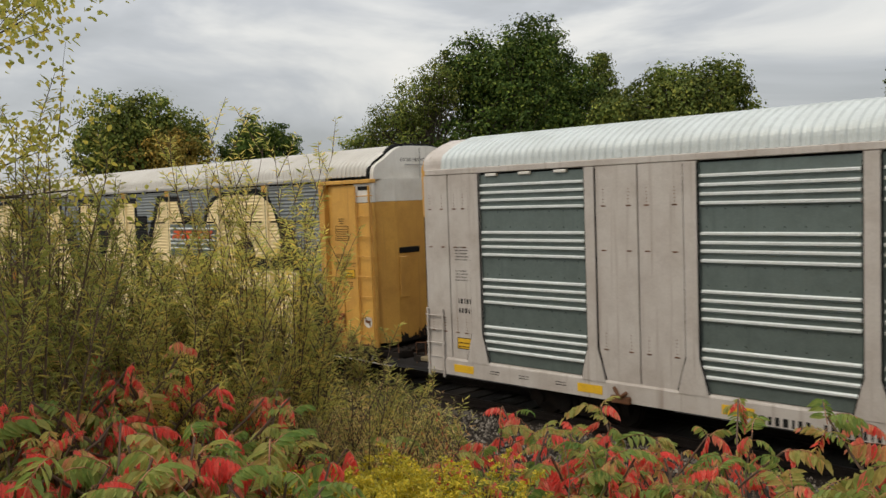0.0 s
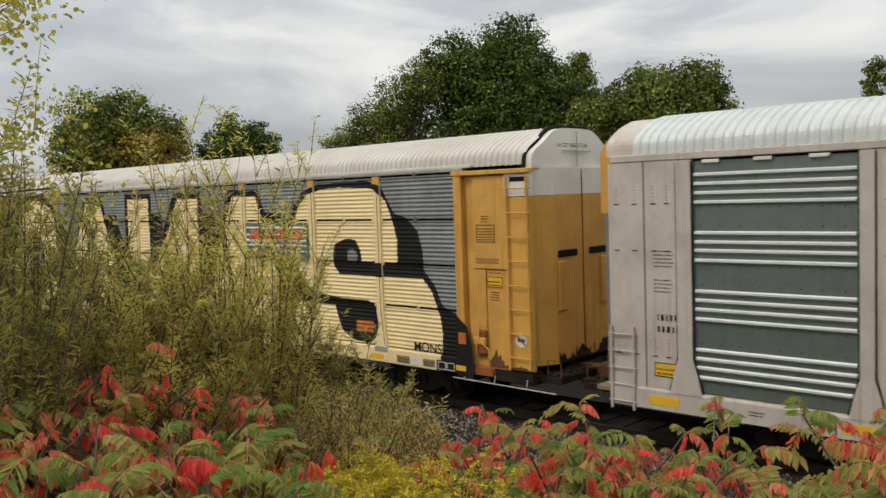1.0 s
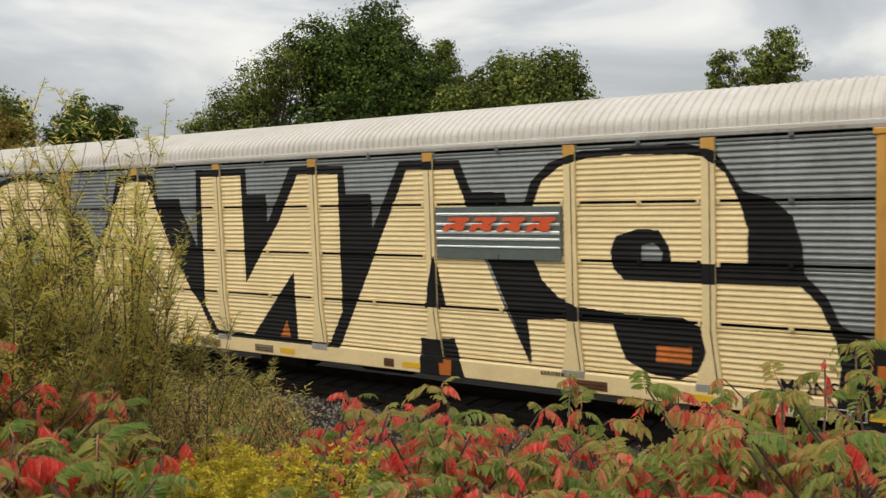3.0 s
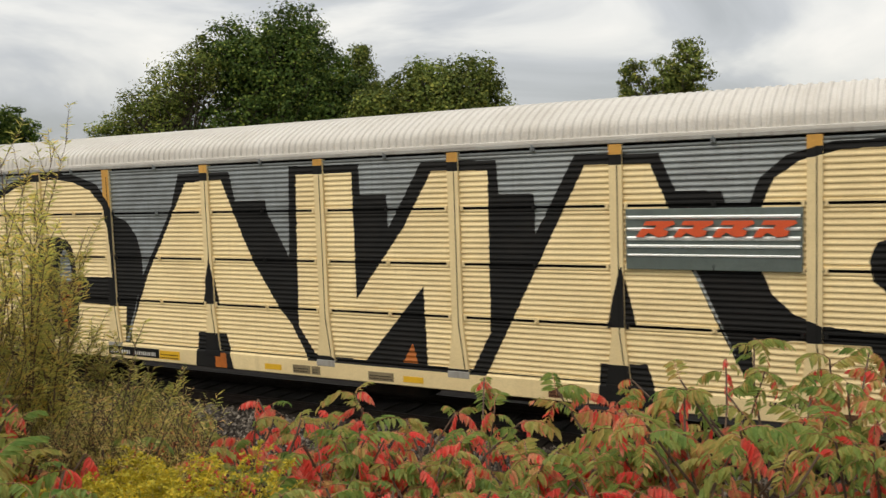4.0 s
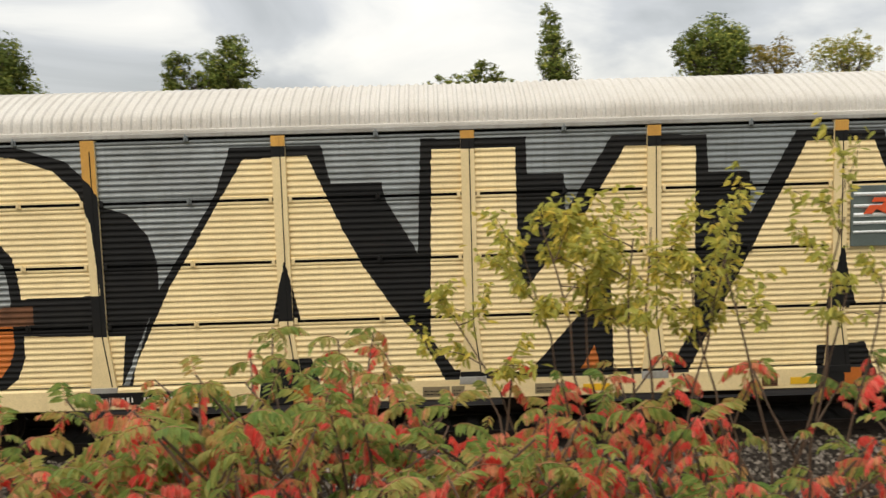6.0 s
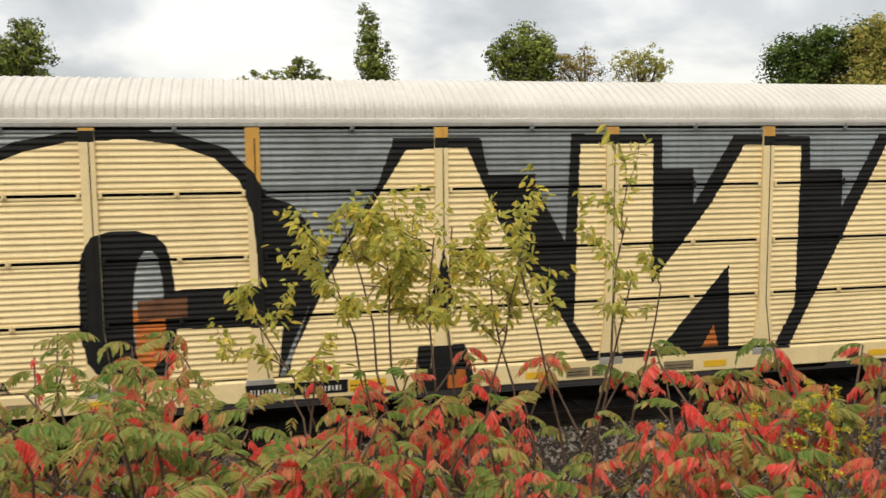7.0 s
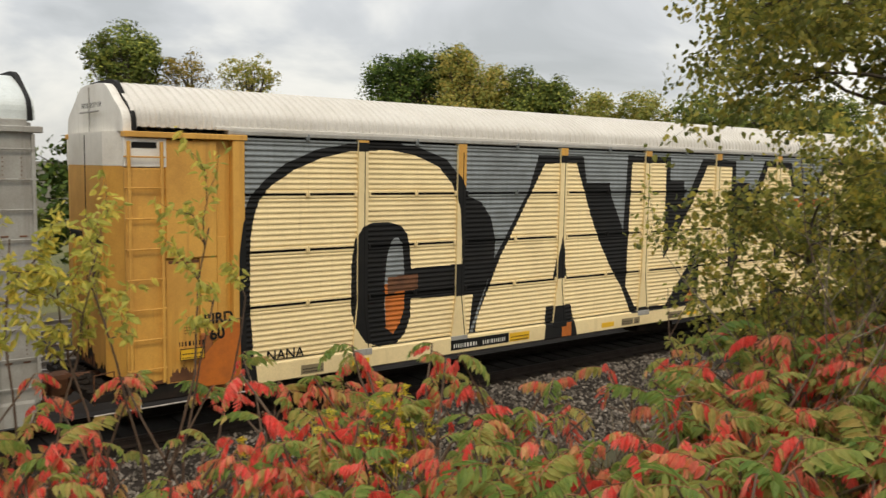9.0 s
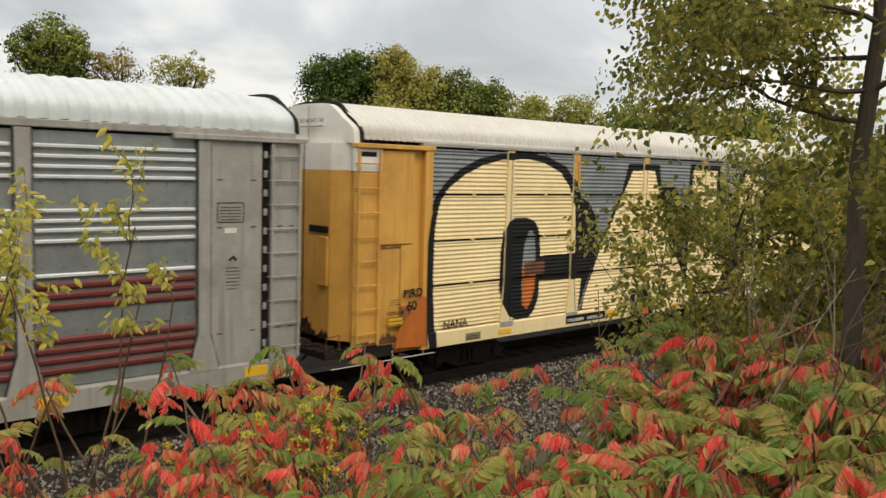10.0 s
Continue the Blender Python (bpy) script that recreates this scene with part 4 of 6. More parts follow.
        # stencils, number box and slot on the end panel
        xa = min(X(12.25), X(12.95))
        if sg > 0:
            marks(root, org, xa + 0.18, 3.92, 0.2, 0.16, 3, BLACK, SIDE - 0.003, "stencil", 21)
            outline_box(root, org, xa + 0.05, 3.52, xa + 0.52, 3.87, SIDE - 0.003, 0.012, BLACK)
            marks(root, org, xa + 0.09, 3.56, 0.4, 0.27, 5, BLACK, SIDE - 0.003, "stencil", 22)
            marks(root, org, xa + 0.02, 3.10, 0.6, 0.12, 3, BLACK, SIDE - 0.003, "stencil", 23)
            patch(root, org, xa + 0.27, 2.62, xa + 0.66, 2.83, SIDE + 0.038, AMBER, "plate", "yellow warning plate")
            outline_box(root, org, xa + 0.27, 2.62, xa + 0.66, 2.83, SIDE + 0.030, 0.01, BLACK)
            marks(root, org, xa + 0.30, 2.65, 0.32, 0.14, 2, BLACK, SIDE + 0.030, "stencil", 24)
            marks(root, org, xa + 0.36, 2.36, 0.22, 0.2, 4, BLACK, SIDE + 0.038, "stencil", 25)
        s = Shape()
        bx(s, 13.18, 13.56, SIDE - 0.012, SIDE - 0.002, 4.70, 4.79, 0.002)
        part("dark_slot", s, GAP, root, origin=org)
        if sg > 0:
            s = Shape()
            cx, cz = X(13.37), 1.62
            for k in range(20):
                a0, a1 = k * math.pi / 10, (k + 1) * math.pi / 10
                s.face([(cx, SIDE - 0.012, cz), (cx + 0.14 * math.cos(a0), SIDE - 0.012, cz + 0.14 * math.sin(a0)), (cx + 0.14 * math.cos(a1), SIDE - 0.012, cz + 0.14 * math.sin(a1))])
            disc = part("round_sign", s, WHITE, root, "white round sign with a bar across", origin=org)
            s = Shape()
            s.tube([(cx - 0.09, SIDE - 0.016, cz + 0.09), (cx + 0.09, SIDE - 0.016, cz - 0.09)], 0.014, 5)
            s.box((cx - 0.09, SIDE - 0.02, cz - 0.03), (cx + 0.09, SIDE - 0.014, cz + 0.03))
            part("bar", s, RUST, disc, origin=org)
            patch(root, org, X(11.78), 1.42, X(11.98), 1.66, SIDE - 0.056, ORANGE, "plate", "orange painted patch")
            s = Shape()
            s.prism([(8.53, 0.72), (8.97, 0.72), (8.95, 1.33), (8.82, 1.79), (8.53, 2.02)], 1, SIDE - 0.0535, SIDE - 0.0505)
            part("spray_patch", s, BLACK, root, "black spray paint over the corner post", origin=org)
            # brake lever
            s = Shape()
            s.tube([(X(12.35), SIDE - 0.06, 1.9), (X(12.35), SIDE - 0.10, 1.55), (X(12.62), SIDE - 0.10, 1.38), (X(12.62), SIDE - 0.1, 1.22)], 0.018, 6)
            s.box((X(12.2), SIDE - 0.08, 1.45), (X(12.5), SIDE + 0.02, 1.6), 0, 0.02)
            part("brake_lever", s, YELLOW, root, "yellow brake lever", origin=org)
        else:
            s = Shape()
            s.prism([(-14.95, 0.86), (-15.84, 0.90), (-15.82, 1.05), (-15.74, 1.30), (-15.50, 1.56), (-15.30, 1.76), (-15.14, 1.92), (-15.02, 1.86), (-14.95, 1.45)], 1, SIDE - 0.056, SIDE - 0.050)
            part("spray_patch", s, ORANGE, root, "orange spray paint", origin=org)
            s = Shape()
            s.prism([(-14.92, 0.75), (-14.92, 3.62), (-14.97, 3.5), (-15.04, 3.0), (-15.04, 1.96), (-15.0, 0.75)], 1, SIDE - 0.0595, SIDE - 0.0575)
            part("spray_patch", s, BLACK, root, "black spray paint over the corner post", origin=org)
            for text, size, bx0, bz0 in (("BIRD", 0.235, -15.66, 1.90), ("60", 0.26, -15.56, 1.64)):
                words(text, size, Matrix.Translation((bx0 - org[0], SIDE - 0.060 - org[1], bz0 - org[2])) @ pose(0, 0, 0, 90, -3, 0), BLACK, root, "spray_tag", 0.008)
            marks(root, org, -15.98, 1.78, 0.28, 0.14, 3, BLACK, SIDE - 0.055, "stencil", 33, 0.5)
            marks(root, org, -16.07, 1.585, 0.42, 0.12, 1, BLACK, SIDE - 0.055, "stencil", 31, 0.6)
            patch(root, org, -16.06, 1.355, -15.65, 1.545, SIDE - 0.055, AMBER, "plate", "yellow warning plate with a dark border")
            outline_box(root, org, -16.06, 1.355, -15.65, 1.545, SIDE - 0.063, 0.012, BLACK)
            marks(root, org, -16.02, 1.38, 0.33, 0.13, 2, BLACK, SIDE - 0.063, "stencil", 34, 0.5)
        # two folding end doors in three facets, white above
        for half in (-1, 1):
            for z0, z1, mt, nm, lb in ((1.10, 4.42, YELLOW, "end_door", "yellow folding end door"), (4.424, 4.95, WHITE, "end_door_top", "white upper door panel")):
                s = Shape()
                plan = [(13.50, 1.49), (13.80, 0.93), (13.80, 0.015), (13.55, 0.015), (13.42, 1.4)]
                pts = [(X(u), TRACK + half * w) for u, w in plan]
                k = len(pts)
                s.v = [(x, y, z0) for x, y in pts] + [(x, y, z1) for x, y in pts]
                s.f = [(i, (i + 1) % k, k + (i + 1) % k, k + i) for i in range(k)] + [tuple(range(k - 1, -1, -1)), tuple(range(k, 2 * k))]
                s.m = [0] * len(s.f)
                part(nm, s, mt, root, lb, origin=org)
            s = Shape()
            a, b = sorted((X(13.77), X(13.83)))
            s.box((a, TRACK + half * 0.55 - 0.33, 3.19), (b, TRACK + half * 0.55 + 0.33, 3.33), 0, 0.02)
            part("door_handle", s, GAP, root, "black door slot", origin=org)
            s = Shape()
            a, b = sorted((X(13.79), X(13.85)))
            ya, yb_ = sorted((TRACK + half * 0.90, TRACK + half * 0.62))
            s.box((a, ya, 2.15), (b, yb_, 3.12), 0, 0.015)
            part("lock_box", s, YELLOW, root, "yellow box on the end door", origin=org)
            s = Shape()
            for k in (0.32, 0.16, 0.04):
                s.tube([(X(13.815), TRACK + half * k, 1.14), (X(13.815), TRACK + half * k, 1.2 + 0.5 * k)], 0.012, 5)
            part("door_bolt", s, RUST, root, origin=org)
        end_deck(root, org, X(13.3), sg, 8 + sg)
        r = random.Random(61 + sg)
        for u0, u1, z0, hh, yy in ((12.52, 13.0, 1.0, 0.34, SIDE + 0.037), (12.21, 12.48, 1.2, 0.3, SIDE + 0.017), (13.06, 13.6, 1.02, 0.12, SIDE - 0.003), (12.5, 13.0, 2.9, 0.07, SIDE + 0.037)):
            xs = [X(u0 + (u1 - u0) * i / 48) for i in range(49)]
            top = [z0 + hh * max(0.06, 0.42 + 0.75 * noise.noise((x * 3.1, hh * 9, sg)) + 0.35 * noise.noise((x * 17, z0, 4)) + (r.uniform(0.1, 0.4) if r.random() < 0.1 else 0)) for x in xs]
            s = Shape()
            for i in range(48):
                s.face([(xs[i], yy, z0), (xs[i + 1], yy, z0), (xs[i + 1], yy, top[i + 1]), (xs[i], yy, top[i])])
            part("rust_stain", s, RUST, root, "ragged brown rust stain", origin=org)
        ys = [TRACK - 0.92 + 1.84 * i / 60 for i in range(61)]
        top = [1.10 + max(0.03, 0.16 + 0.30 * noise.noise((y * 2.3, sg, 1)) + 0.14 * noise.noise((y * 15, sg, 8))) for y in ys]
        s = Shape()
        for i in range(60):
            s.face([(X(13.803), ys[i], 1.10), (X(13.803), ys[i + 1], 1.10), (X(13.803), ys[i + 1], top[i + 1]), (X(13.803), ys[i], top[i])])
        part("grime_stain", s, GRIME, root, "black grime along the foot of the end doors", origin=org)
        end = X(13.50)
        part("roof_end", roof_end(end, sg * 3.2, 4.95, 5.735, 1.545), WHITE, root, "white arched end under the roof", origin=org)
        part("roof_trim", end_trim(X(13.50) - 0.03, 0.06, 4.98, 5.75), BLACK, root, "black strip along the roof end", origin=org)
        if sg > 0:
            ob = words("EXCESS HEIGHT CAR", 0.115, Matrix.Translation((X(13.66) - org[0], -0.62, 5.36)) @ pose(0, 0, 0, 90, 0, 90), BLACK, root)
        else:
            ob = words("EXCESS HEIGHT CAR", 0.115, Matrix.Translation((X(13.66) - org[0], 0.62, 5.36)) @ pose(0, 0, 0, 90, 0, -90), BLACK, root)
        s = Shape()
        a, b = sorted((X(13.79), X(13.806)))
        s.box((a, TRACK - 0.014, 1.12), (b, TRACK + 0.014, 4.9))
        part("door_seam", s, GAP, root, "dark seam between the end doors", origin=org)
        s = Shape()
        s.tube([(X(13.72), TRACK - 0.5, 5.28), (X(13.72), TRACK + 0.5, 5.28)], 0.015, 6)
        s.tube([(X(13.72), TRACK - 0.02, 4.5), (X(13.72), TRACK - 0.02, 5.68)], 0.012, 6)
        part("door_rod", s, GREYPAINT, root, origin=org)
    underframe(root, org, x0, x1, 0.82)
    return root, org, wheel_sets(root, org, (x0 + 3.6, x1 - 3.6))


# ---- the two cars with ribbed metal sheets ----
def rib_sheet(x0, x1, zlo, zhi, ribs, red):
    """A sheet with round pressed ribs: 0 sheet, 1 painted sky sheen, 2 red rib."""
    s = Shape()
    s.box((x0, SIDE + 0.02, zlo), (x1, SIDE + 0.05, zhi))
    for z in ribs:
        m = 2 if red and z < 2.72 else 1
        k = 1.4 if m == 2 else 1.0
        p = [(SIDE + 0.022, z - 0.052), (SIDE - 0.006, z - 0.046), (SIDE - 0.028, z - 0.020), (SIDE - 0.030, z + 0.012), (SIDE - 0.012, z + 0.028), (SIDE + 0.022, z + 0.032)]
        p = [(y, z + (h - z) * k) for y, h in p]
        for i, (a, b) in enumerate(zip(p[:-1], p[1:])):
            # front and upper faces get the painted sheen, lower faces the sheet colour
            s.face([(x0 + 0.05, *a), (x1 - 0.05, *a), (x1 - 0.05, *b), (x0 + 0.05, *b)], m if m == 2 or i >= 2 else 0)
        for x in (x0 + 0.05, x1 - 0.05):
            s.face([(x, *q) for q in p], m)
    zs = sorted({round(z, 2) for z in ribs})
    for za, zb in zip([zlo] + zs, zs + [zhi]):
        if zb - za > 0.3:
            for k in range(int((x1 - x0) / 0.32)):
                for dz in (0.10, zb - za - 0.10):
                    s.box((x0 + 0.14 + k * 0.32, SIDE + 0.012, za + dz), (x0 + 0.155 + k * 0.32, SIDE + 0.022, za + dz + 0.02), 3)
    return s


def build_ribbed_car(x0, x1, paint, bays, label, red, pitch, roof_mat, eave, own):
    mid = (x0 + x1) / 2
    org = (mid, TRACK, 0)
    root = thing("autorack_car", org, label, "rail car", "cars of the train")
    ribs = [4.68, 4.53, 4.38, 4.23, 3.73, 3.58, 3.44, 3.28, 2.77, 2.62, 2.47, 2.31, 1.80, 1.65, 1.50, 1.34]
    for kind, a, b in bays:
        if kind == "sheet":
            part("ribbed_sheet", rib_sheet(a, b, 1.08, 4.90, ribs, red), [ZINC_PALE if red else ZINC, SHINE, RED, GAP], root, "galvanised sheet with sky sheen painted on its pressed ribs", origin=org)
        elif kind == "post":
            s = Shape()
            c, w = (a + b) / 2, (b - a) / 2
            s.prism([(c - w - 0.16, 1.02), (c + w + 0.16, 1.02), (c + w + 0.07, 1.40), (c + w, 1.62), (c + w, 4.93), (c - w, 4.93), (c - w, 1.62), (c - w - 0.07, 1.40)], 1, SIDE - 0.06, SIDE + 0.05)
            part("post", s, paint, root, origin=org)
            s = Shape()
            for sg in (-1, 1):
                s.prism([(c + sg * (w + 0.165), 1.04), (c + sg * (w + 0.19), 1.04), (c + sg * (w + 0.026), 1.66), (c + sg * (w + 0.026), 4.9), (c + sg * w, 4.9), (c + sg * w, 1.64)], 1, SIDE - 0.032, SIDE - 0.028)
            part("post_seam", s, GAP, root, "dark seam along the post", origin=org)
        elif kind == "door":
            s = Shape()
            s.box((a + 0.012, SIDE - 0.025, 1.0), (b - 0.012, SIDE + 0.05, 4.94), 0, 0.008)
            d = part("side_door", s, paint, root, "smooth painted sheet with rivets", origin=org)
            s = Shape()
            for z in (4.22, 3.42, 1.62):
                for x in (a + 0.18, b - 0.18):
                    s.box((x - 0.05, SIDE - 0.034, z - 0.012), (x + 0.05, SIDE - 0.024, z + 0.012), 0, 0.004)
                    if z != 3.42:
                        for k in range(5):
                            s.box((x - 0.008, SIDE - 0.03, z + 0.05 + k * 0.06), (x + 0.008, SIDE - 0.024, z + 0.066 + k * 0.06))
            part("rivets", s, RUST, d, "rusty rivets and clips", origin=org, kind="stuff")
    # added black core that blocks light, in place of the unlit inside
    s = Shape()
    s.box((x0 + 0.4, SIDE + 0.06, 0.95), (x1 - 0.4, TRACK + 1.45, 5.0))
    part("unlit_core", s, GAP, root, origin=org)
    s = Shape()
    s.prism([(SIDE - 0.05, 0.70), (SIDE - 0.05, 1.02), (SIDE - 0.03, 1.06), (SIDE + 0.1, 1.07), (SIDE + 0.1, 0.70)], 0, x0 + 0.15, x1 - 0.15)
    part("side_sill", s, paint, root, "dirty side sill", origin=org)
    s = Shape()
    s.box((x0 + 0.15, SIDE - 0.04, 4.94), (x1 - 0.15, SIDE + 0.14, 5.06), 0, 0.012)
    part("top_chord", s, paint, root, origin=org)
    # far side: posts and plain sheets
    for kind, a, b in bays:
        s = Shape()
        out = {"sheet": 0.0, "post": 0.06, "door": 0.03}[kind]
        s.box((a, TRACK + 1.46, 1.02), (b, TRACK + 1.52 + out, 4.93), 0, 0.008)
        part("far_" + kind, s, ZINC if kind == "sheet" else paint, root, origin=org)
    s = Shape()
    s.box((x0 + 0.15, TRACK + 1.45, 0.70), (x1 - 0.15, TRACK + 1.60, 1.04), 0, 0.01)
    part("side_sill", s, paint, root, origin=org)
    part("roof", ribbed_roof(x0 + 0.55, x1 - 0.55, pitch, 0.042 if red else 0.026, eave, 5.76), roof_mat, root, "shiny ribbed metal roof", origin=org)
    for sg in (-1, 1):
        end = x1 if sg > 0 else x0
        part("roof_end", roof_end(end - 0.62 * sg, sg * 12, eave - 0.01, 5.745, 1.545), paint if not red else roof_mat, root, "smooth end of the roof", origin=org)
        if red:
            part("roof_trim", end_trim(end - 0.12 * sg, 0.06, eave, 5.76), BLACK, root, "black strip along the roof end", origin=org)
        for half in (-1, 1):
            s = Shape()
            plan = [(0.30, 1.50), (0.10, 1.46), (0.0, 1.15), (0.0, 0.02), (0.25, 0.02)]
            pts = [(end - u * sg, TRACK + half * w) for u, w in plan]
            k = len(pts)
            s.v = [(x, y, 0.80) for x, y in pts] + [(x, y, 5.02) for x, y in pts]
            s.f = [(i, (i + 1) % k, k + (i + 1) % k, k + i) for i in range(k)] + [tuple(range(k - 1, -1, -1)), tuple(range(k, 2 * k))]
            s.m = [0] * len(s.f)
            part("end_door", s, paint if not red else GREYPAINT, root, "folding end door", origin=org)
        s = Shape()
        a, b = sorted((end - 0.35 * sg, end - 0.05 * sg))
        s.box((a, SIDE + 0.2, 0.62), (b, TRACK + 1.35, 0.98), 0, 0.02)
        part("end_sill", s, RUST, root, origin=org)
    own(root, org)
    underframe(root, org, x0, x1, 0.78)
    return root, org, wheel_sets(root, org, (x0 + 3.6, x1 - 3.6))


def grey_details(root, org):
    s = Shape()
    s.box((11.95, SIDE + 0.25, 1.0), (12.12, SIDE + 0.33, 4.05), 0, 0.012)
    part("edge_strip", s, STEEL, root, "worn blue-grey strip along the end", origin=org)
    s = Shape()
    s.box((11.85, SIDE + 0.02, 0.88), (12.30, SIDE + 0.6, 0.97), 0, 0.015)
    part("end_step", s, STAIN, root, "dirty steel step at the car's end", origin=org)
    end_deck(root, org, 12.3, -1, 15)
    ladder_parts(root, org, 12.22, 12.66, SIDE, 0.62, 2.1, 5, PINKISH)
    yy = SIDE - 0.026
    marks(root, org, 13.06, 3.15, 0.36, 0.32, 5, BLACK, yy, "stencil", 41, 0.4)
    marks(root, org, 13.06, 2.72, 0.34, 0.26, 4, BLACK, yy, "stencil", 42, 0.4)
    marks(root, org, 13.12, 2.24, 0.34, 0.17, 1, BLACK, yy, "stencil", 43, 0.55)
    marks(root, org, 13.12, 2.04, 0.42, 0.17, 1, BLACK, yy, "stencil", 44, 0.55)
    patch(root, org, 13.05, 1.28, 13.56, 1.52, yy, AMBER, "plate", "yellow warning plate with a dark border")
    outline_box(root, org, 13.05, 1.28, 13.56, 1.52, yy - 0.007, 0.012, BLACK)
    marks(root, org, 13.09, 1.32, 0.42, 0.15, 2, BLACK, yy - 0.007, "stencil", 45)
    for x in (12.95, 17.0 - 0.9, 18.95, 23.2, 28, 33):
        patch(root, org, x, 0.78, x + 0.55, 0.94, SIDE - 0.05, AMBER, "reflector", "yellow reflector strip")
    marks(root, org, 19.58, 0.72, 0.86, 0.22, 1, BLACK, SIDE - 0.05, "stencil", 46, 0.6)
    marks(root, org, 20.58, 0.72, 1.15, 0.22, 1, BLACK, SIDE - 0.05, "stencil", 47, 0.6)
    for x in (13.95, 14.7, 15.6):
        marks(root, org, x, 0.84, 0.25, 0.10, 2, GAP, SIDE - 0.05, "stencil", int(x * 10))
    s = Shape()
    s.tube([(16.9, SIDE - 0.06, 0.95), (17.05, SIDE - 0.12, 0.80), (17.2, SIDE - 0.12, 0.9)], 0.035, 7)
    s.box((16.85, SIDE - 0.12, 0.68), (17.25, SIDE - 0.04, 0.82), 0, 0.02)
    part("side_bracket", s, RUST, root, "rusty bracket on the sill", origin=org)
    s = Shape()
    s.prism([(11.88, 4.06), (12.14, 4.06), (12.14, 5.36), (11.98, 5.30), (11.88, 5.12)], 1, SIDE + 0.24, SIDE + 0.34)
    part("corner_panel", s, YELLOW, root, "faded yellow corner panel", origin=org)
    s = Shape()
    for k in range(9):
        s.box((13.95 + k % 3 * 0.85, SIDE - 0.03, 4.86), (14.25 + k % 3 * 0.85, SIDE + 0.02, 4.92), 0, 0.01)
    part("top_clip", s, WHITE, root, origin=org, kind="stuff")


def silver_details(root, org):
    yy = SIDE - 0.026
    ladder_parts(root, org, -18.68, -18.13, SIDE, 1.05, 4.85, 9, GREYPAINT)
    s = Shape()
    s.box((-18.85, SIDE + 0.0, 0.95), (-18.71, SIDE + 0.05, 4.9))
    part("door_gap", s, GAP, root, origin=org)
    s = Shape()
    s.box((-0.03, -0.015, -0.06), (0.03, 0.015, 0.06), 0, 0.005)
    hinge_mesh = s.mesh("hinge", [GREYPAINT])
    for k in range(11):
        part("hinge", hinge_mesh, GREYPAINT, root, at=pose(-18.80 - org[0], SIDE - 0.016 - org[1], 1.36 + k * 0.33))
    s = Shape()
    s.box((-20.5, SIDE - 0.10, 4.87), (-18.0, SIDE + 0.1, 4.96), 0, 0.01)
    part("top_rail", s, GREYPAINT, root, "grey rail over the end bay", origin=org)
    outline_box(root, org, -19.72, 3.50, -19.22, 3.84, yy, 0.014, BLACK)
    marks(root, org, -19.66, 3.54, 0.38, 0.26, 5, BLACK, yy, "stencil", 51)
    patch(root, org, -19.58, 3.32, -19.36, 3.41, yy, WHITE, "plate", "small white plate")
    s = Shape()
    s.tube([(-19.5, yy - 0.004, 2.86), (-19.42, yy - 0.004, 2.92), (-19.36, yy - 0.004, 2.86)], 0.02, 6)
    part("stencil", s, BLACK, root, origin=org)
    marks(root, org, -19.55, 2.36, 0.26, 0.42, 7, BLACK, yy, "stencil", 52, 0.5)
    for x in (-19.2, -22.6, -26):
        patch(root, org, x, 0.80, x + 0.45, 0.98, SIDE - 0.05, AMBER, "reflector", "yellow reflector strip")


PAINTED = build_painted_car()
G_BAYS = [("door", 12.18, 12.89), ("door", 12.89, 13.5), ("post", 13.50, 13.76), ("sheet", 13.76, 16.36), ("post", 16.36, 16.56), ("door", 16.56, 17.44), ("door", 17.44, 18.33), ("post", 18.33, 18.56), ("sheet", 18.56, 21.16), ("post", 21.16, 21.38), ("sheet", 21.38, 23.98), ("post", 23.98, 24.2), ("sheet", 24.2, 27.6), ("post", 27.6, 27.82), ("sheet", 27.82, 30.42), ("post", 30.42, 30.64), ("sheet", 30.64, 33.24), ("post", 33.24, 33.47), ("door", 33.47, 35.24), ("post", 35.24, 35.44), ("sheet", 35.44, 38.04), ("post", 38.04, 38.3), ("door", 38.3, 39.62)]
GREY = build_ribbed_car(12.1, 39.7, PINKISH, G_BAYS, "faded grey autorack rail car with ribbed metal sides", False, 0.165, ROOF_ZINC, 5.06, grey_details)
S_BAYS = [("door", -18.70, -18.10), ("door", -19.85, -18.86), ("post", -20.06, -19.85)]
xs = -20.06
for k in range(8):
    S_BAYS.append(("sheet", xs - 2.58, xs))
    S_BAYS.append(("post", xs - 2.80, xs - 2.58))
    xs -= 2.80
S_BAYS.append(("door", -45.6, xs))
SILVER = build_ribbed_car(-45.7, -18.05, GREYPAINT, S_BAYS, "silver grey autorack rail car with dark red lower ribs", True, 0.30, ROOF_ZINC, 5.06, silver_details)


# ---- plants ----
def spot(az, d):
    """The place on the ground d metres from the viewer who faces it, az degrees to the left of straight across."""
    x, y = -math.sin(radians(az)) * d - ARM * math.sin(radians(max(-43, min(43, az)))), math.cos(radians(az)) * d
    return Vector((x, y, ground_z(x, y)))


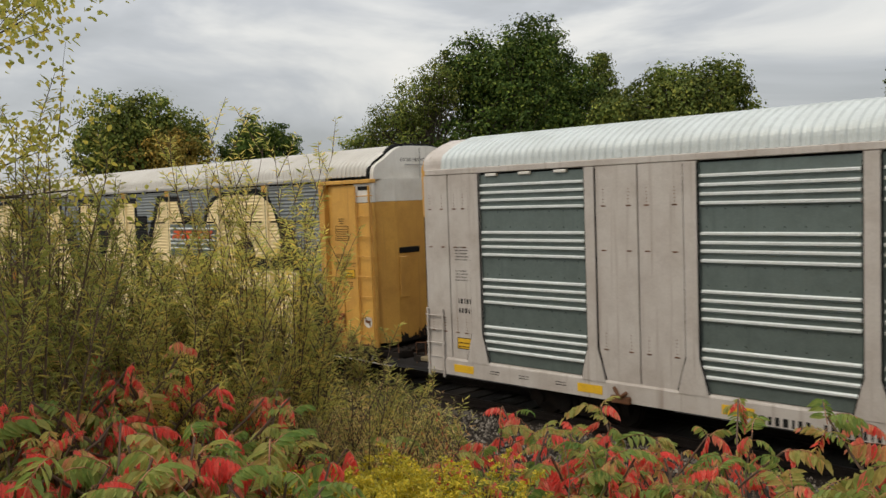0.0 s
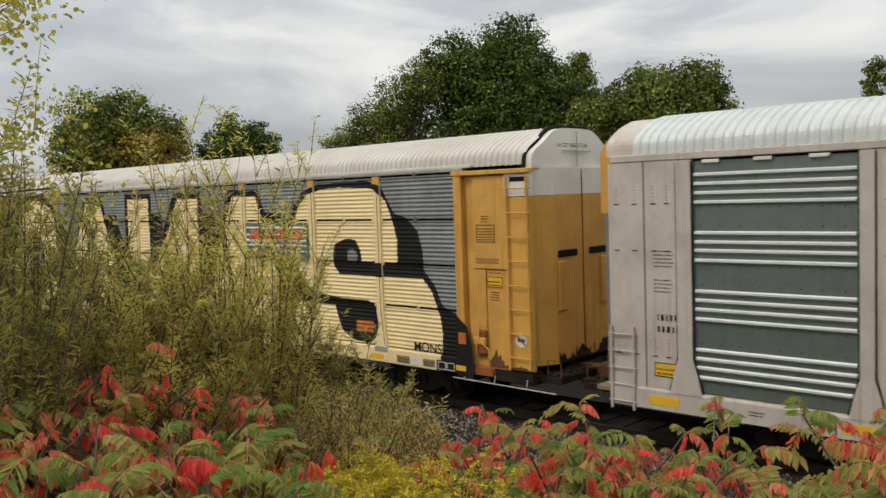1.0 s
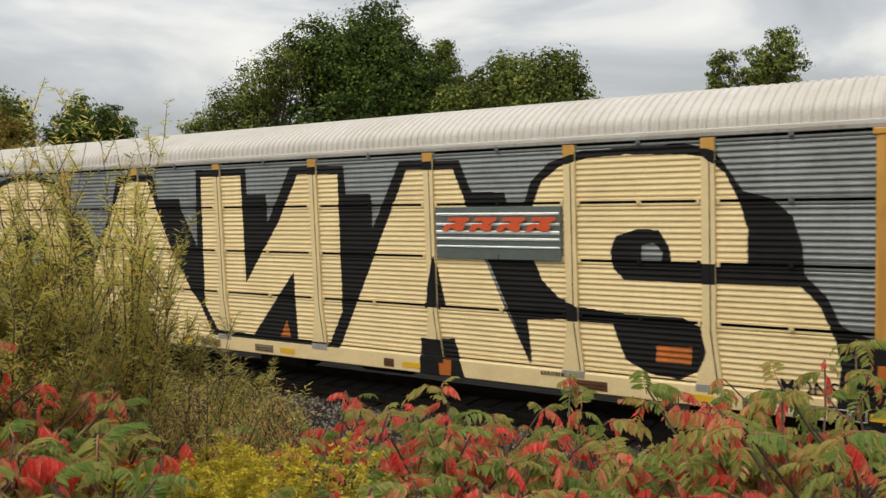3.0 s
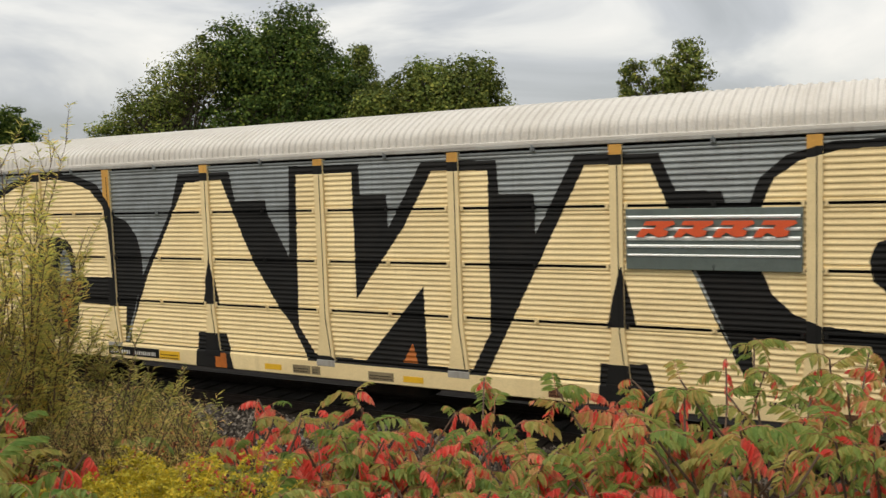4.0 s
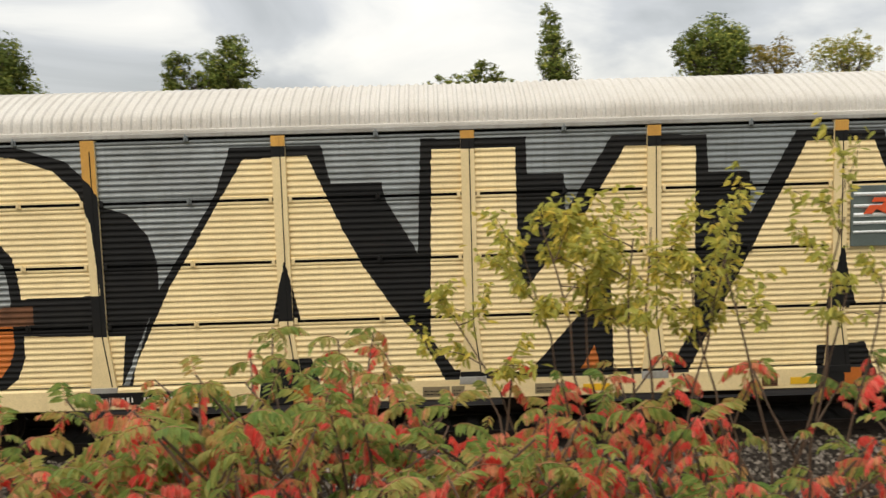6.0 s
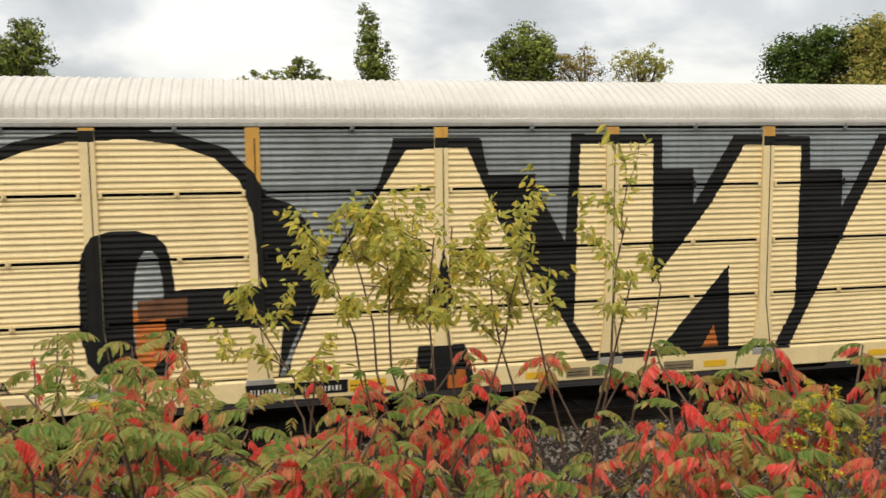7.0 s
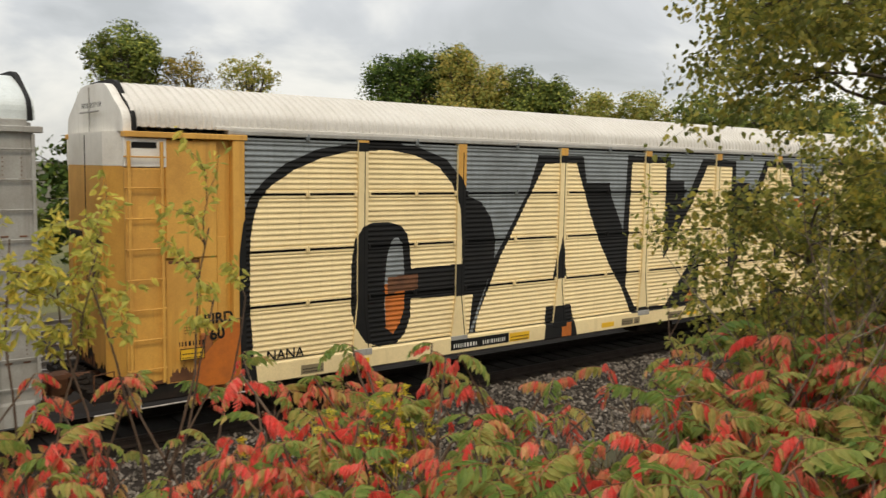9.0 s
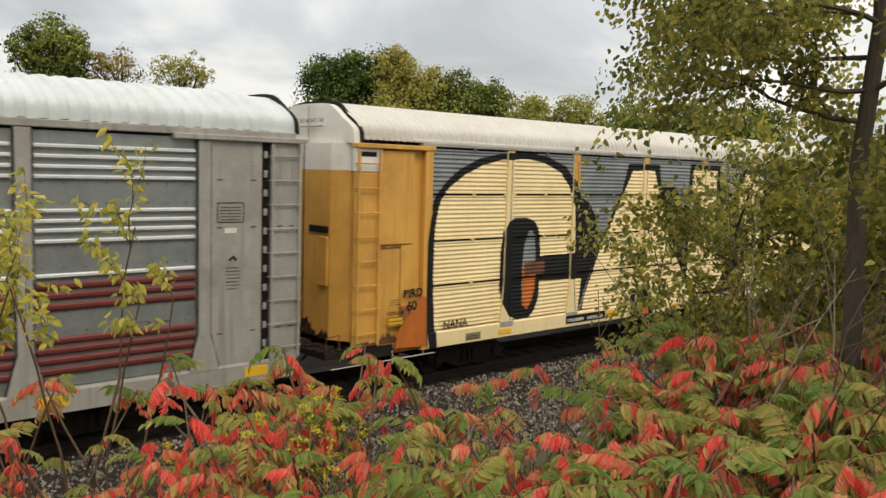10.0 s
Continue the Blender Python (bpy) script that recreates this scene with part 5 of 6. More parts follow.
def leaf_cloud(P, D, N, length, width, shape, s=None, mat=0):
    """Leaves at P that point along D and face N, each an island of its own."""
    P, D, N = (np.asarray(a, float) for a in (P, D, N))
    n = len(P)
    D = D / np.linalg.norm(D, axis=1)[:, None]
    S = np.cross(D, N)
    S = S / (np.linalg.norm(S, axis=1)[:, None] + 1e-9)
    U = np.cross(S, D)
    L, W = np.broadcast_to(length, n)[:, None], np.broadcast_to(width, n)[:, None]
    if shape == "narrow":
        V = np.stack([P, P + D * L * 0.45 + S * W * 0.5, P + D * L - U * L * 0.12, P + D * L * 0.45 - S * W * 0.5], 1)
        F = np.array([(0, 1, 2), (0, 2, 3)])
    elif shape == "clump":
        V = np.stack([P - D * L * 0.5, P + S * W * 0.5 + U * W * 0.12, P + D * L * 0.5, P - S * W * 0.5 + U * W * 0.12, P + D * L * 0.2 + S * W * 0.55], 1)
        F = np.array([(0, 1, 4), (0, 4, 2), (0, 2, 3)])
    else:
        V = np.stack([P, P + D * L * 0.3 + S * W * 0.5 + U * W * 0.14, P + D * L * 0.7 + S * W * 0.36 + U * W * 0.05, P + D * L - U * L * 0.14, P + D * L * 0.7 - S * W * 0.36 + U * W * 0.05, P + D * L * 0.3 - S * W * 0.5 + U * W * 0.14], 1)
        F = np.array([(0, 1, 3), (1, 2, 3), (0, 3, 5), (5, 3, 4)])
    k, m = V.shape[1], len(F)
    s = s or Shape()
    base = len(s.v)
    s.v.extend(map(tuple, V.reshape(-1, 3)))
    s.f.extend(map(tuple, (F[None] + base + k * np.arange(n)[:, None, None]).reshape(-1, 3)))
    s.m.extend([mat] * (n * m))
    return s


def frond(rng, droop, pairs, second):
    """A feather-shaped leaf one metre long that arches over, its leaflets hanging close together on both sides.
    second: how many of the outer leaflets take the other colour."""
    s = Shape()
    rise, sag, sway = rng.uniform(0.2, 0.5), rng.uniform(0.4, 0.85), rng.uniform(-0.18, 0.18)

    def at(u):
        return Vector((u * (1 - 0.18 * u), sway * u * u, rise * u - sag * u * u))
    s.tube([at(i / 5) for i in range(6)], [0.013, 0.012, 0.010, 0.008, 0.006, 0.004], 3, 1, False)
    sets = {0: ([], [], [], [], []), 2: ([], [], [], [], [])}
    twist = rng.uniform(-0.3, 0.3)
    for i in range(pairs + 1):
        u = 0.16 + 0.84 * i / pairs
        p, q = at(u), at(min(u + 0.03, 1.03)) - at(u - 0.03)
        fwd = q.normalized()
        size = 0.36 * (0.60 + 0.5 * math.sin(math.pi * (0.15 + 0.75 * u)))
        for sg in ((-1, 1) if i < pairs else (0,)):
            if rng.random() < 0.06:
                continue
            a = droop + sg * twist + rng.uniform(-0.22, 0.22)
            d = Vector((0, sg * math.cos(a), -math.sin(a))) + fwd * rng.uniform(0.12, 0.45) if sg else fwd + Vector((0, 0, -0.4))
            nn = Vector((0, sg * math.sin(a), math.cos(a))) + Vector((rng.uniform(-0.4, 0.4), 0, 0))
            P, D, N, L, W = sets[2 if rng.random() < second * (0.35 + 0.9 * u) else 0]
            P.append(p)
            D.append(d)
            N.append(nn)
            L.append(size * rng.uniform(0.82, 1.12))
            W.append(0.122 * rng.uniform(0.85, 1.15))
    for m, (P, D, N, L, W) in sets.items():
        if P:
            leaf_cloud(P, D, N, np.array(L), np.array(W), "leaf", s, m)
    return s


FRONDS = {}
_r = random.Random(31)
for _mat, _other, _tone, _lo, _hi, _part in ((LEAF_GREEN, LEAF_MIX, "green", 0.35, 1.0, 0.06), (LEAF_MIX, LEAF_RED, "mix", 0.8, 1.3, 0.35), (LEAF_RED, LEAF_MIX, "red", 1.0, 1.45, 0.12)):
    FRONDS[_tone] = [frond(_r, _r.uniform(_lo, _hi), _r.choice((7, 8, 9)), _part).mesh("leaf", [_mat, STALK, _other]) for _ in range(9)]


def sumac(az, d, top, tones, size, rng, label, heads=3):
    foot = spot(az, d)
    high = max(top - foot.z, 0.4)
    t = thing("sumac_shrub", foot, label, "shrub", "sumac thicket")
    s = Shape()
    tips = []
    for h in range(heads):
        a = 2 * math.pi * (h + rng.random()) / heads
        lean = rng.uniform(0.15, 0.6)
        p, v, pts = Vector((0.04 * math.cos(a), 0.04 * math.sin(a), -0.05)), Vector((math.cos(a) * lean, math.sin(a) * lean, 1)), []
        n, hh = 6, high * rng.uniform(0.7, 1.0)
        for i in range(n + 1):
            pts.append(p.copy())
            v = v + Vector((rng.uniform(-0.34, 0.34), rng.uniform(-0.34, 0.34), 0))
            p = p + Vector((v.x * hh / n, v.y * hh / n, hh / n))
        s.tube(pts, [0.017 - 0.0017 * i for i in range(n + 1)], 5)
        tips.append((pts[-1], rng.randint(4, 6)))
        fork = pts[rng.randint(3, 4)]
        b = rng.uniform(0, 6.28)
        e1 = fork + Vector((math.cos(b) * 0.22, math.sin(b) * 0.22, 0.10 + rng.uniform(0, 0.1)))
        e2 = e1 + Vector((math.cos(b + 0.5) * 0.12, math.sin(b + 0.5) * 0.12, rng.uniform(0.08, 0.24)))
        s.tube([fork, e1, e2], [0.010, 0.008, 0.006], 5)
        tips.append((e2, rng.randint(2, 3)))
    part("stem", s, TWIG, t, "crooked brown stems")
    for tip, count in tips:
        b0 = rng.uniform(0, 6.28)
        for i in range(count):
            tone = rng.choices(("green", "mix", "red"), tones)[0]
            b = math.degrees(b0) + i * 137.5
            drop = rng.uniform(0, 0.16) * i / count * 2
            k = size * rng.uniform(0.6, 1.12) * (0.82 if tone == "red" else 1.0)
            tilt = rng.uniform(-40, 18) if tone == "green" else rng.uniform(-15, 50)
            m = pose(tip.x, tip.y, tip.z - drop, rng.uniform(-18, 18), tilt, b) @ Matrix.Scale(k, 4)
            part("leaf", rng.choice(FRONDS[tone]), None, t, at=m)
    return t


def grow(rng, p, v, length, radius, level, out, leaf_spots, spread=0.7, lift=0.05, split=3, bend=0.25):
    """A branch and its side branches: bars into out, places for leaves into leaf_spots."""
    n = 5
    pts, rad = [p.copy()], [radius]
    v = v.normalized()
    for i in range(n):
        v = (v + Vector((rng.uniform(-bend, bend), rng.uniform(-bend, bend), rng.uniform(-bend, bend) + lift))).normalized()
        p = p + v * length / n
        pts.append(p.copy())
        rad.append(radius * (1 - 0.7 * (i + 1) / n))
        if level == 0 or (level == 1 and i >= 1):
            for _ in range(3):
                leaf_spots.append((p + v * rng.uniform(-0.5, 0.5) * length / n, v.copy()))
    out.tube(pts, rad, 5 if radius < 0.03 else 8, 0, False)
    if level > 0:
        for k in range(split + (level > 1)):
            i = rng.randint(1, n)
            side = Vector((rng.uniform(-1, 1), rng.uniform(-1, 1), rng.uniform(-0.3, 0.7))).normalized()
            w = (v + side * spread * rng.uniform(0.7, 1.5)).normalized()
            grow(rng, pts[i], w, length * rng.uniform(0.5, 0.75), max(rad[i] * 0.6, 0.003), level - 1, out, leaf_spots, spread, lift, split, bend)


def leaves_on(rng, spots, per, length, width, shape, hang, spread=0.05):
    P, D, N = [], [], []
    for p, v in spots:
        for _ in range(per):
            P.append(p + Vector((rng.gauss(0, spread), rng.gauss(0, spread), rng.gauss(0, spread))))
            D.append(v * 0.4 + Vector((rng.uniform(-1, 1), rng.uniform(-1, 1), rng.uniform(-0.6, 0.6) - hang)))
            N.append(Vector((rng.uniform(-1, 1), rng.uniform(-1, 1), rng.uniform(-0.2, 1.2))))
    n = len(P)
    L = np.array([length * rng.uniform(0.6, 1.25) for _ in range(n)])
    W = np.array([width * rng.uniform(0.7, 1.25) for _ in range(n)])
    return leaf_cloud(P, D, N, L, W, shape)


def sapling(az, d, stems, label, seed, leaf_mat, per, name="sapling"):
    """stems: lean to the right in metres per metre, lean away, height, where the twigs begin."""
    rng = random.Random(seed)
    foot = spot(az, d)
    t = thing(name, foot, label, "young tree", "saplings by the track")
    s, spots = Shape(), []
    right = Vector((math.cos(radians(az)), math.sin(radians(az)), 0))
    for lean, away, high, bare in stems:
        p, pts = Vector((0, 0, -0.05)), []
        v = Vector((0, 0, 1)) + right * lean + Vector((-right.y, right.x, 0)) * away
        n = 9
        for i in range(n + 1):
            pts.append(p.copy())
            p = p + (v + Vector((rng.uniform(-0.2, 0.2), rng.uniform(-0.2, 0.2), 0))) * high / n
        s.tube(pts, [0.012 * (1 - 0.8 * i / n) + 0.003 for i in range(n + 1)], 6)
        for i in range(n):
            if i / n >= bare:
                for _ in range(2):
                    w = Vector((rng.uniform(-1, 1), rng.uniform(-1, 1), rng.uniform(0.0, 0.9)))
                    grow(rng, pts[i].lerp(pts[i + 1], rng.random()), w, rng.uniform(0.3, 0.62), 0.006, 1, s, spots, 0.8, 0.05, 2)
    part("stem", s, TWIG, t, "thin bare stems")
    part("foliage", leaves_on(rng, spots, per, 0.085, 0.036, "leaf", 0.8, 0.03), leaf_mat, t, "drooping yellow-green leaves", kind="stuff")
    return t


def willow(az, d, high, wide, stems, label, seed, leaf_mat=None, per=66, size=0.068, name="willow_shrub", group="willow scrub"):
    rng = random.Random(seed)
    foot = spot(az, d)
    t = thing(name, foot, label, "shrub", group)
    s = Shape()
    P, D, N = [], [], []
    for k in range(stems):
        a = rng.uniform(0, 6.28)
        r = math.sqrt(rng.random())
        hh = high * (1 - 0.45 * r * r) * rng.uniform(0.7, 1.0)
        p = Vector((math.cos(a), math.sin(a), 0)) * r * wide * 0.45
        v = Vector((math.cos(a) * r * wide * 0.55 / high, math.sin(a) * r * wide * 0.55 / high, 1))
        pts, n = [], 8
        for i in range(n + 1):
            pts.append(p.copy())
            v = v + Vector((rng.uniform(-0.07, 0.07), rng.uniform(-0.07, 0.07), 0))
            p = p + v * hh / n
        s.tube(pts, [0.011 * (1 - i / n) + 0.002 for i in range(n + 1)], 4)
        for i in range(1, n):
            for _ in range(2):
                q = pts[i].lerp(pts[i + 1], rng.random())
                b = rng.uniform(0, 6.28)
                w = Vector((math.cos(b) * 0.55, math.sin(b) * 0.55, 1)).normalized()
                ln = rng.uniform(0.16, 0.40)
                e = q + w * ln
                s.tube([q, e], [0.004, 0.0015], 3, 0, False)
                for _ in range(per // 2):
                    u = rng.random()
                    P.append(q.lerp(e, u))
                    b2 = rng.uniform(0, 6.28)
                    D.append(w * 0.7 + Vector((math.cos(b2), math.sin(b2), rng.uniform(-0.5, 0.3))))
                    N.append(Vector((rng.uniform(-1, 1), rng.uniform(-1, 1), 0.6)))
    n = len(P)
    L = np.array([size * rng.uniform(0.5, 1.2) for _ in range(n)])
    part("stem", s, TWIG, t, "many thin brown stems")
    part("foliage", leaf_cloud(P, D, N, L, L * 0.14, "narrow"), leaf_mat or LEAF_WILLOW, t, "narrow olive leaves", kind="stuff")
    return t


def broadleaf(az, d, high, limbs, label, seed, leaf_mat, per, leaf, trunk_r=0.1, name="broadleaf_tree", spread=0.07):
    """limbs: start height, bearing in degrees, rise, length."""
    rng = random.Random(seed)
    foot = spot(az, d)
    t = thing(name, foot, label, "tree")
    s, spots = Shape(), []
    pts = [Vector((rng.uniform(-0.05, 0.05) * i * 0.4, rng.uniform(-0.05, 0.05) * i * 0.4, -0.1 + high * i / 8)) for i in range(9)]
    s.tube(pts, [trunk_r * (1 - 0.75 * i / 8) for i in range(9)], 10)
    for z, bearing, rise, length in limbs:
        f = min(max((z + 0.1) / high * 8, 0), 7.99)
        p = pts[int(f)].lerp(pts[int(f) + 1], f - int(f))
        b = radians(bearing)
        grow(rng, p, Vector((-math.sin(b), math.cos(b), rise)), length, trunk_r * 0.28, 2, s, spots, 0.75, 0.0, 3, 0.2)
    part("trunk", s, BARK, t, "dark trunk and limbs")
    part("crown", leaves_on(rng, spots, per, leaf, leaf * 0.72, "leaf", 0.7, spread), leaf_mat, t, "loose crown with gaps", kind="stuff")
    return t


# how far below the eye the thicket's upper edge lies, by bearing, in degrees
THICKET = [(-75, 9.0), (-66, 8.8), (-57, 8.8), (-53.5, 9.8), (-52, 16.8), (-42.5, 16.8), (-41, 12.0), (-39, 11.8), (-31.5, 13.4), (-26, 14.3), (-20, 15.3), (-14.5, 14.3), (-8.4, 13.0), (-3, 15.0), (1.5, 14.4), (3, 12.8), (9, 12.3), (13.3, 13.8), (19, 15.1), (26, 15.0), (33, 14.2), (38, 14.5), (44, 16.0), (47, 17.5), (54, 15.3), (58, 12.6), (69, 11.6), (75, 11.0)]


def build_sumacs():
    rng = random.Random(77)
    lab_m = "sumac shrub with green and scarlet feathery leaves"
    lab_g = "sumac shrub with mostly green feathery leaves"
    mixed, green, ruddy = (0.40, 0.26, 0.34), (0.62, 0.24, 0.14), (0.20, 0.35, 0.45)
    # from bearing, to bearing, count, near, far, least and most degrees under the upper edge, tones, leaf size
    beds = [(14, 44, 26, 5.8, 7.0, -2.0, -0.2, mixed, 0.28, lab_m), (14, 44, 24, 4.7, 5.7, -0.6, 3.2, mixed, 0.27, lab_m), (12, 45, 20, 3.6, 4.6, 4.0, 9.0, mixed, 0.26, lab_m),
            (1, 14, 15, 4.9, 5.9, -2.2, 0.2, (0.74, 0.18, 0.08), 0.28, lab_g), (-41, 1, 31, 5.0, 6.4, -2.4, 0.6, (0.40, 0.28, 0.32), 0.25, lab_m), (-40, 13, 20, 4.4, 5.2, 1.0, 4.5, mixed, 0.24, lab_m), (-40, 13, 13, 3.7, 4.4, 4.5, 9.5, mixed, 0.23, lab_m),
            (-53, -41, 10, 3.8, 5.0, 0.5, 4.5, green, 0.27, lab_g), (-75, -53, 23, 5.4, 7.4, -2.0, 1.5, (0.60, 0.24, 0.16), 0.29, lab_m), (-75, -52, 18, 4.2, 5.4, 2.0, 7.0, (0.58, 0.20, 0.22), 0.29, lab_m), (-75, -48, 14, 3.3, 4.2, 7.0, 12.5, (0.66, 0.18, 0.16), 0.31, lab_g),
            (54, 73, 11, 4.5, 5.4, 0.0, 2.0, (0.50, 0.13, 0.37), 0.26, lab_m), (54, 73, 12, 3.6, 4.5, 2.0, 7.5, (0.60, 0.12, 0.28), 0.28, lab_g), (58, 74, 13, 4.9, 5.7, -6.0, -1.0, ruddy, 0.17, lab_m)]
    for a0, a1, count, d0, d1, e0, e1, tones, size, label in beds:
        for i in range(count):
            az = a0 + (a1 - a0) * (i + rng.random()) / count
            u = rng.random()
            deg = float(np.interp(az, [p[0] for p in THICKET], [p[1] for p in THICKET])) + e0 + (e1 - e0) * u
            d = d1 - (d1 - d0) * u
            if -40 < az < -1 and e0 > 5:
                deg = max(deg, 19.0)
            sumac(az, d, EYE - 0.10 - d * math.tan(radians(deg)), tones, size * rng.uniform(0.9, 1.15), rng, label, rng.choice((2, 3, 3)))


def goldenrod(az, d, count, high, seed):
    rng = random.Random(seed)
    foot = spot(az, d)
    t = thing("goldenrod", foot, "yellow flowering goldenrod clump on the bank", "wildflower")
    s, P, D, N = Shape(), [], [], []
    for k in range(count):
        a, r = rng.uniform(0, 6.28), rng.random() ** 0.6 * 0.5
        p = Vector((math.cos(a) * r, math.sin(a) * r, 0))
        q = p * 1.5 + Vector((0, 0, high * rng.uniform(0.75, 1.05)))
        s.tube([p, p.lerp(q, 0.5), q], [0.006, 0.005, 0.003], 4)
        for j in range(9):
            b = rng.uniform(0, 6.28)
            o = p.lerp(q, 1 - 0.05 * j)
            e = o + Vector((math.cos(b), math.sin(b), 0.25)) * (0.05 + 0.022 * j)
            for _ in range(26):
                P.append(o.lerp(e, rng.random()) + Vector((rng.gauss(0, 0.008), rng.gauss(0, 0.008), rng.gauss(0.008, 0.008))))
                D.append(Vector((rng.uniform(-1, 1), rng.uniform(-1, 1), rng.uniform(-0.2, 1))))
                N.append(Vector((rng.uniform(-1, 1), rng.uniform(-1, 1), 1)))
    part("stem", s, LEAF_WILLOW, t, "green stems", kind="stuff")
    part("flower_spray", leaf_cloud(P, D, N, 0.022, 0.013, "leaf"), GOLD, t, "feathery yellow flower sprays", kind="stuff")


def grass(count, seed, a0=-78, a1=78, d0=3.0, d1=11.5, low=0.12, tall=0.5, mat=GRASS, label="dry yellow-green grass and weeds on the bank"):
    rng = np.random.default_rng(seed)
    az = rng.uniform(a0, a1, count)
    d = rng.uniform(d0, d1, count)
    P = np.array([spot(a, r) for a, r in zip(az, d)])
    P = P[P[:, 1] < 10.4]
    n = len(P)
    L = rng.uniform(low, tall, n)
    lean = 0.35
    if tall > 0.6:
        P[:, 2] += rng.uniform(0, 0.55, n) * L
        L, lean = L * 0.5, 0.55
    D = np.stack([rng.normal(0, lean, n), rng.normal(0, lean, n), np.ones(n)], 1)
    N = np.stack([rng.normal(0, 1, n), rng.normal(0, 1, n), np.full(n, 0.1)], 1)
    s = leaf_cloud(P, D, N, L, rng.uniform(0.004, 0.011, n), "narrow")
    whole("dry_grass", s, mat, label, "grass", kind="stuff")


def dead_twigs(seed, count, mat, a0, a1, reach=1.0):
    rng = random.Random(seed)
    t = thing("dead_brush", (0, 0, 0), "tangle of bare dead twigs among the shrubs", "brush")
    s = Shape()
    for k in range(count):
        p = spot(rng.uniform(a0, a1), rng.uniform(4.6, 7.6))
        v = Vector((rng.uniform(-0.7, 0.7), rng.uniform(-0.7, 0.7), 1))
        pts = [p]
        for i in range(4):
            v = v + Vector((rng.uniform(-0.5, 0.5), rng.uniform(-0.5, 0.5), rng.uniform(-0.1, 0.2)))
            pts.append(pts[-1] + v.normalized() * rng.uniform(0.15, 0.34) * reach)
        s.tube(pts, [0.007, 0.006, 0.005, 0.004, 0.002], 4, 0, False)
        for j in (2, 3):
            s.tube([pts[j], pts[j] + Vector((rng.uniform(-0.2, 0.2), rng.uniform(-0.2, 0.2), rng.uniform(0.05, 0.25))) * reach], [0.004, 0.002], 4, 0, False)
    part("brushwood", s, mat, t, kind="stuff")


build_sumacs()
willow(57, 6.4, 2.95, 1.0, 46, "tall willow shrub with thin stems and olive leaves", 1)
willow(62.5, 6.0, 1.5, 1.2, 38, "olive willow shrub beside the track", 2)
willow(53.5, 6.6, 1.9, 0.9, 30, "olive willow shrub beside the track", 3)
willow(49.5, 7.0, 1.25, 0.9, 30, "low yellowing willow shrub on the bank", 4)
willow(68.5, 6.8, 2.0, 1.5, 62, "dense olive willow shrub with yellowing leaves", 6, LEAF_OLIVE, 44, 0.075)
willow(64.8, 6.9, 2.0, 1.3, 44, "dense olive willow shrub with yellowing leaves", 8, LEAF_OLIVE, 50, 0.07)
willow(72, 5.6, 2.3, 1.3, 46, "dense olive willow shrub with yellowing leaves", 7, LEAF_OLIVE, 44, 0.075)
broadleaf(79, 5.6, 4.4, [(1.6, 330, 0.5, 1.2), (2.1, 300, 0.4, 1.2), (2.5, 345, 0.5, 1.2), (2.9, 310, 0.5, 1.1), (3.3, 335, 0.6, 1.0), (3.8, 320, 0.5, 0.9), (2.3, 20, 0.5, 0.9), (3.0, 100, 0.5, 1.0), (4.0, 20, 0.8, 0.8)], "small tree with pale yellow-green autumn leaves", 11, LEAF_SAPLING, 4, 0.038, 0.05)
sapling(-12.0, 6.4, [(-0.10, 0.0, 3.2, 0.68), (-0.30, 0.05, 3.05, 0.7), (0.08, 0.05, 3.2, 0.7), (-0.52, 0.0, 2.55, 0.76), (0.24, 0.0, 3.0, 0.72), (-0.20, -0.1, 3.25, 0.68), (-0.02, -0.08, 3.15, 0.68)], "young tree with drooping yellow-green leaves", 21, LEAF_SAPLING, 2)
sapling(-21.0, 6.4, [(0.06, 0.0, 3.12, 0.87), (0.14, 0.05, 2.7, 0.8), (-0.12, 0.0, 2.8, 0.76), (0.24, 0.05, 2.6, 0.82), (-0.26, 0.0, 2.7, 0.76)], "thin young tree, sparse leaves at its top", 22, LEAF_SAPLING, 1)
# the large tree beside the viewer, with limbs over the sumacs
_r = random.Random(4)
_limbs = [(2.2 + 0.22 * i, 34 + 44 * math.sin(i * 2.4), 0.05 + 0.014 * i, (1.1 if i < 4 else 1.6 if i < 8 else _r.uniform(1.8, 2.4))) for i in range(22)]
_limbs += [(2.4 + 0.45 * i, 150 + 75 * i, 0.35, 1.8) for i in range(8)]
# unseen limbs above the view, added to keep light off the sumacs
_limbs += [(4.2 + 0.4 * i, 60 + 34 * math.sin(i * 1.9), 0.25, 2.3) for i in range(9)]
_limbs += [(4.2 + 0.24 * i, 128 + 40 * math.sin(i * 2.1), 0.15, 3.7) for i in range(15)]
broadleaf(-68.2, 6.6, 8.0, _limbs, "tall tree with dark trunk and thinning olive leaves", 33, LEAF_BROAD, 5, 0.05, 0.075)
for _az, _d, _h, _sd in ((-61.5, 8.8, 2.5, 34), (-65, 9.2, 2.9, 35), (-70, 8.6, 2.6, 36), (-75, 7.8, 2.6, 37), (-80, 6.8, 2.8, 38)):
    _bush = [(0.4 + (_h - 0.9) * i / 13, i * 137.5, 0.4, _r.uniform(0.8, 1.3)) for i in range(13)]
    broadleaf(_az, _d, _h, _bush, "bushy young tree with olive leaves", _sd, LEAF_BROAD, 2, 0.066, 0.04)
goldenrod(50.5, 4.5, 30, 0.52, 41)
goldenrod(46.8, 4.7, 32, 0.58, 42)
goldenrod(-33.5, 5.0, 7, 1.2, 43)
goldenrod(54.5, 5.0, 12, 0.5, 44)
grass(22000, 51)
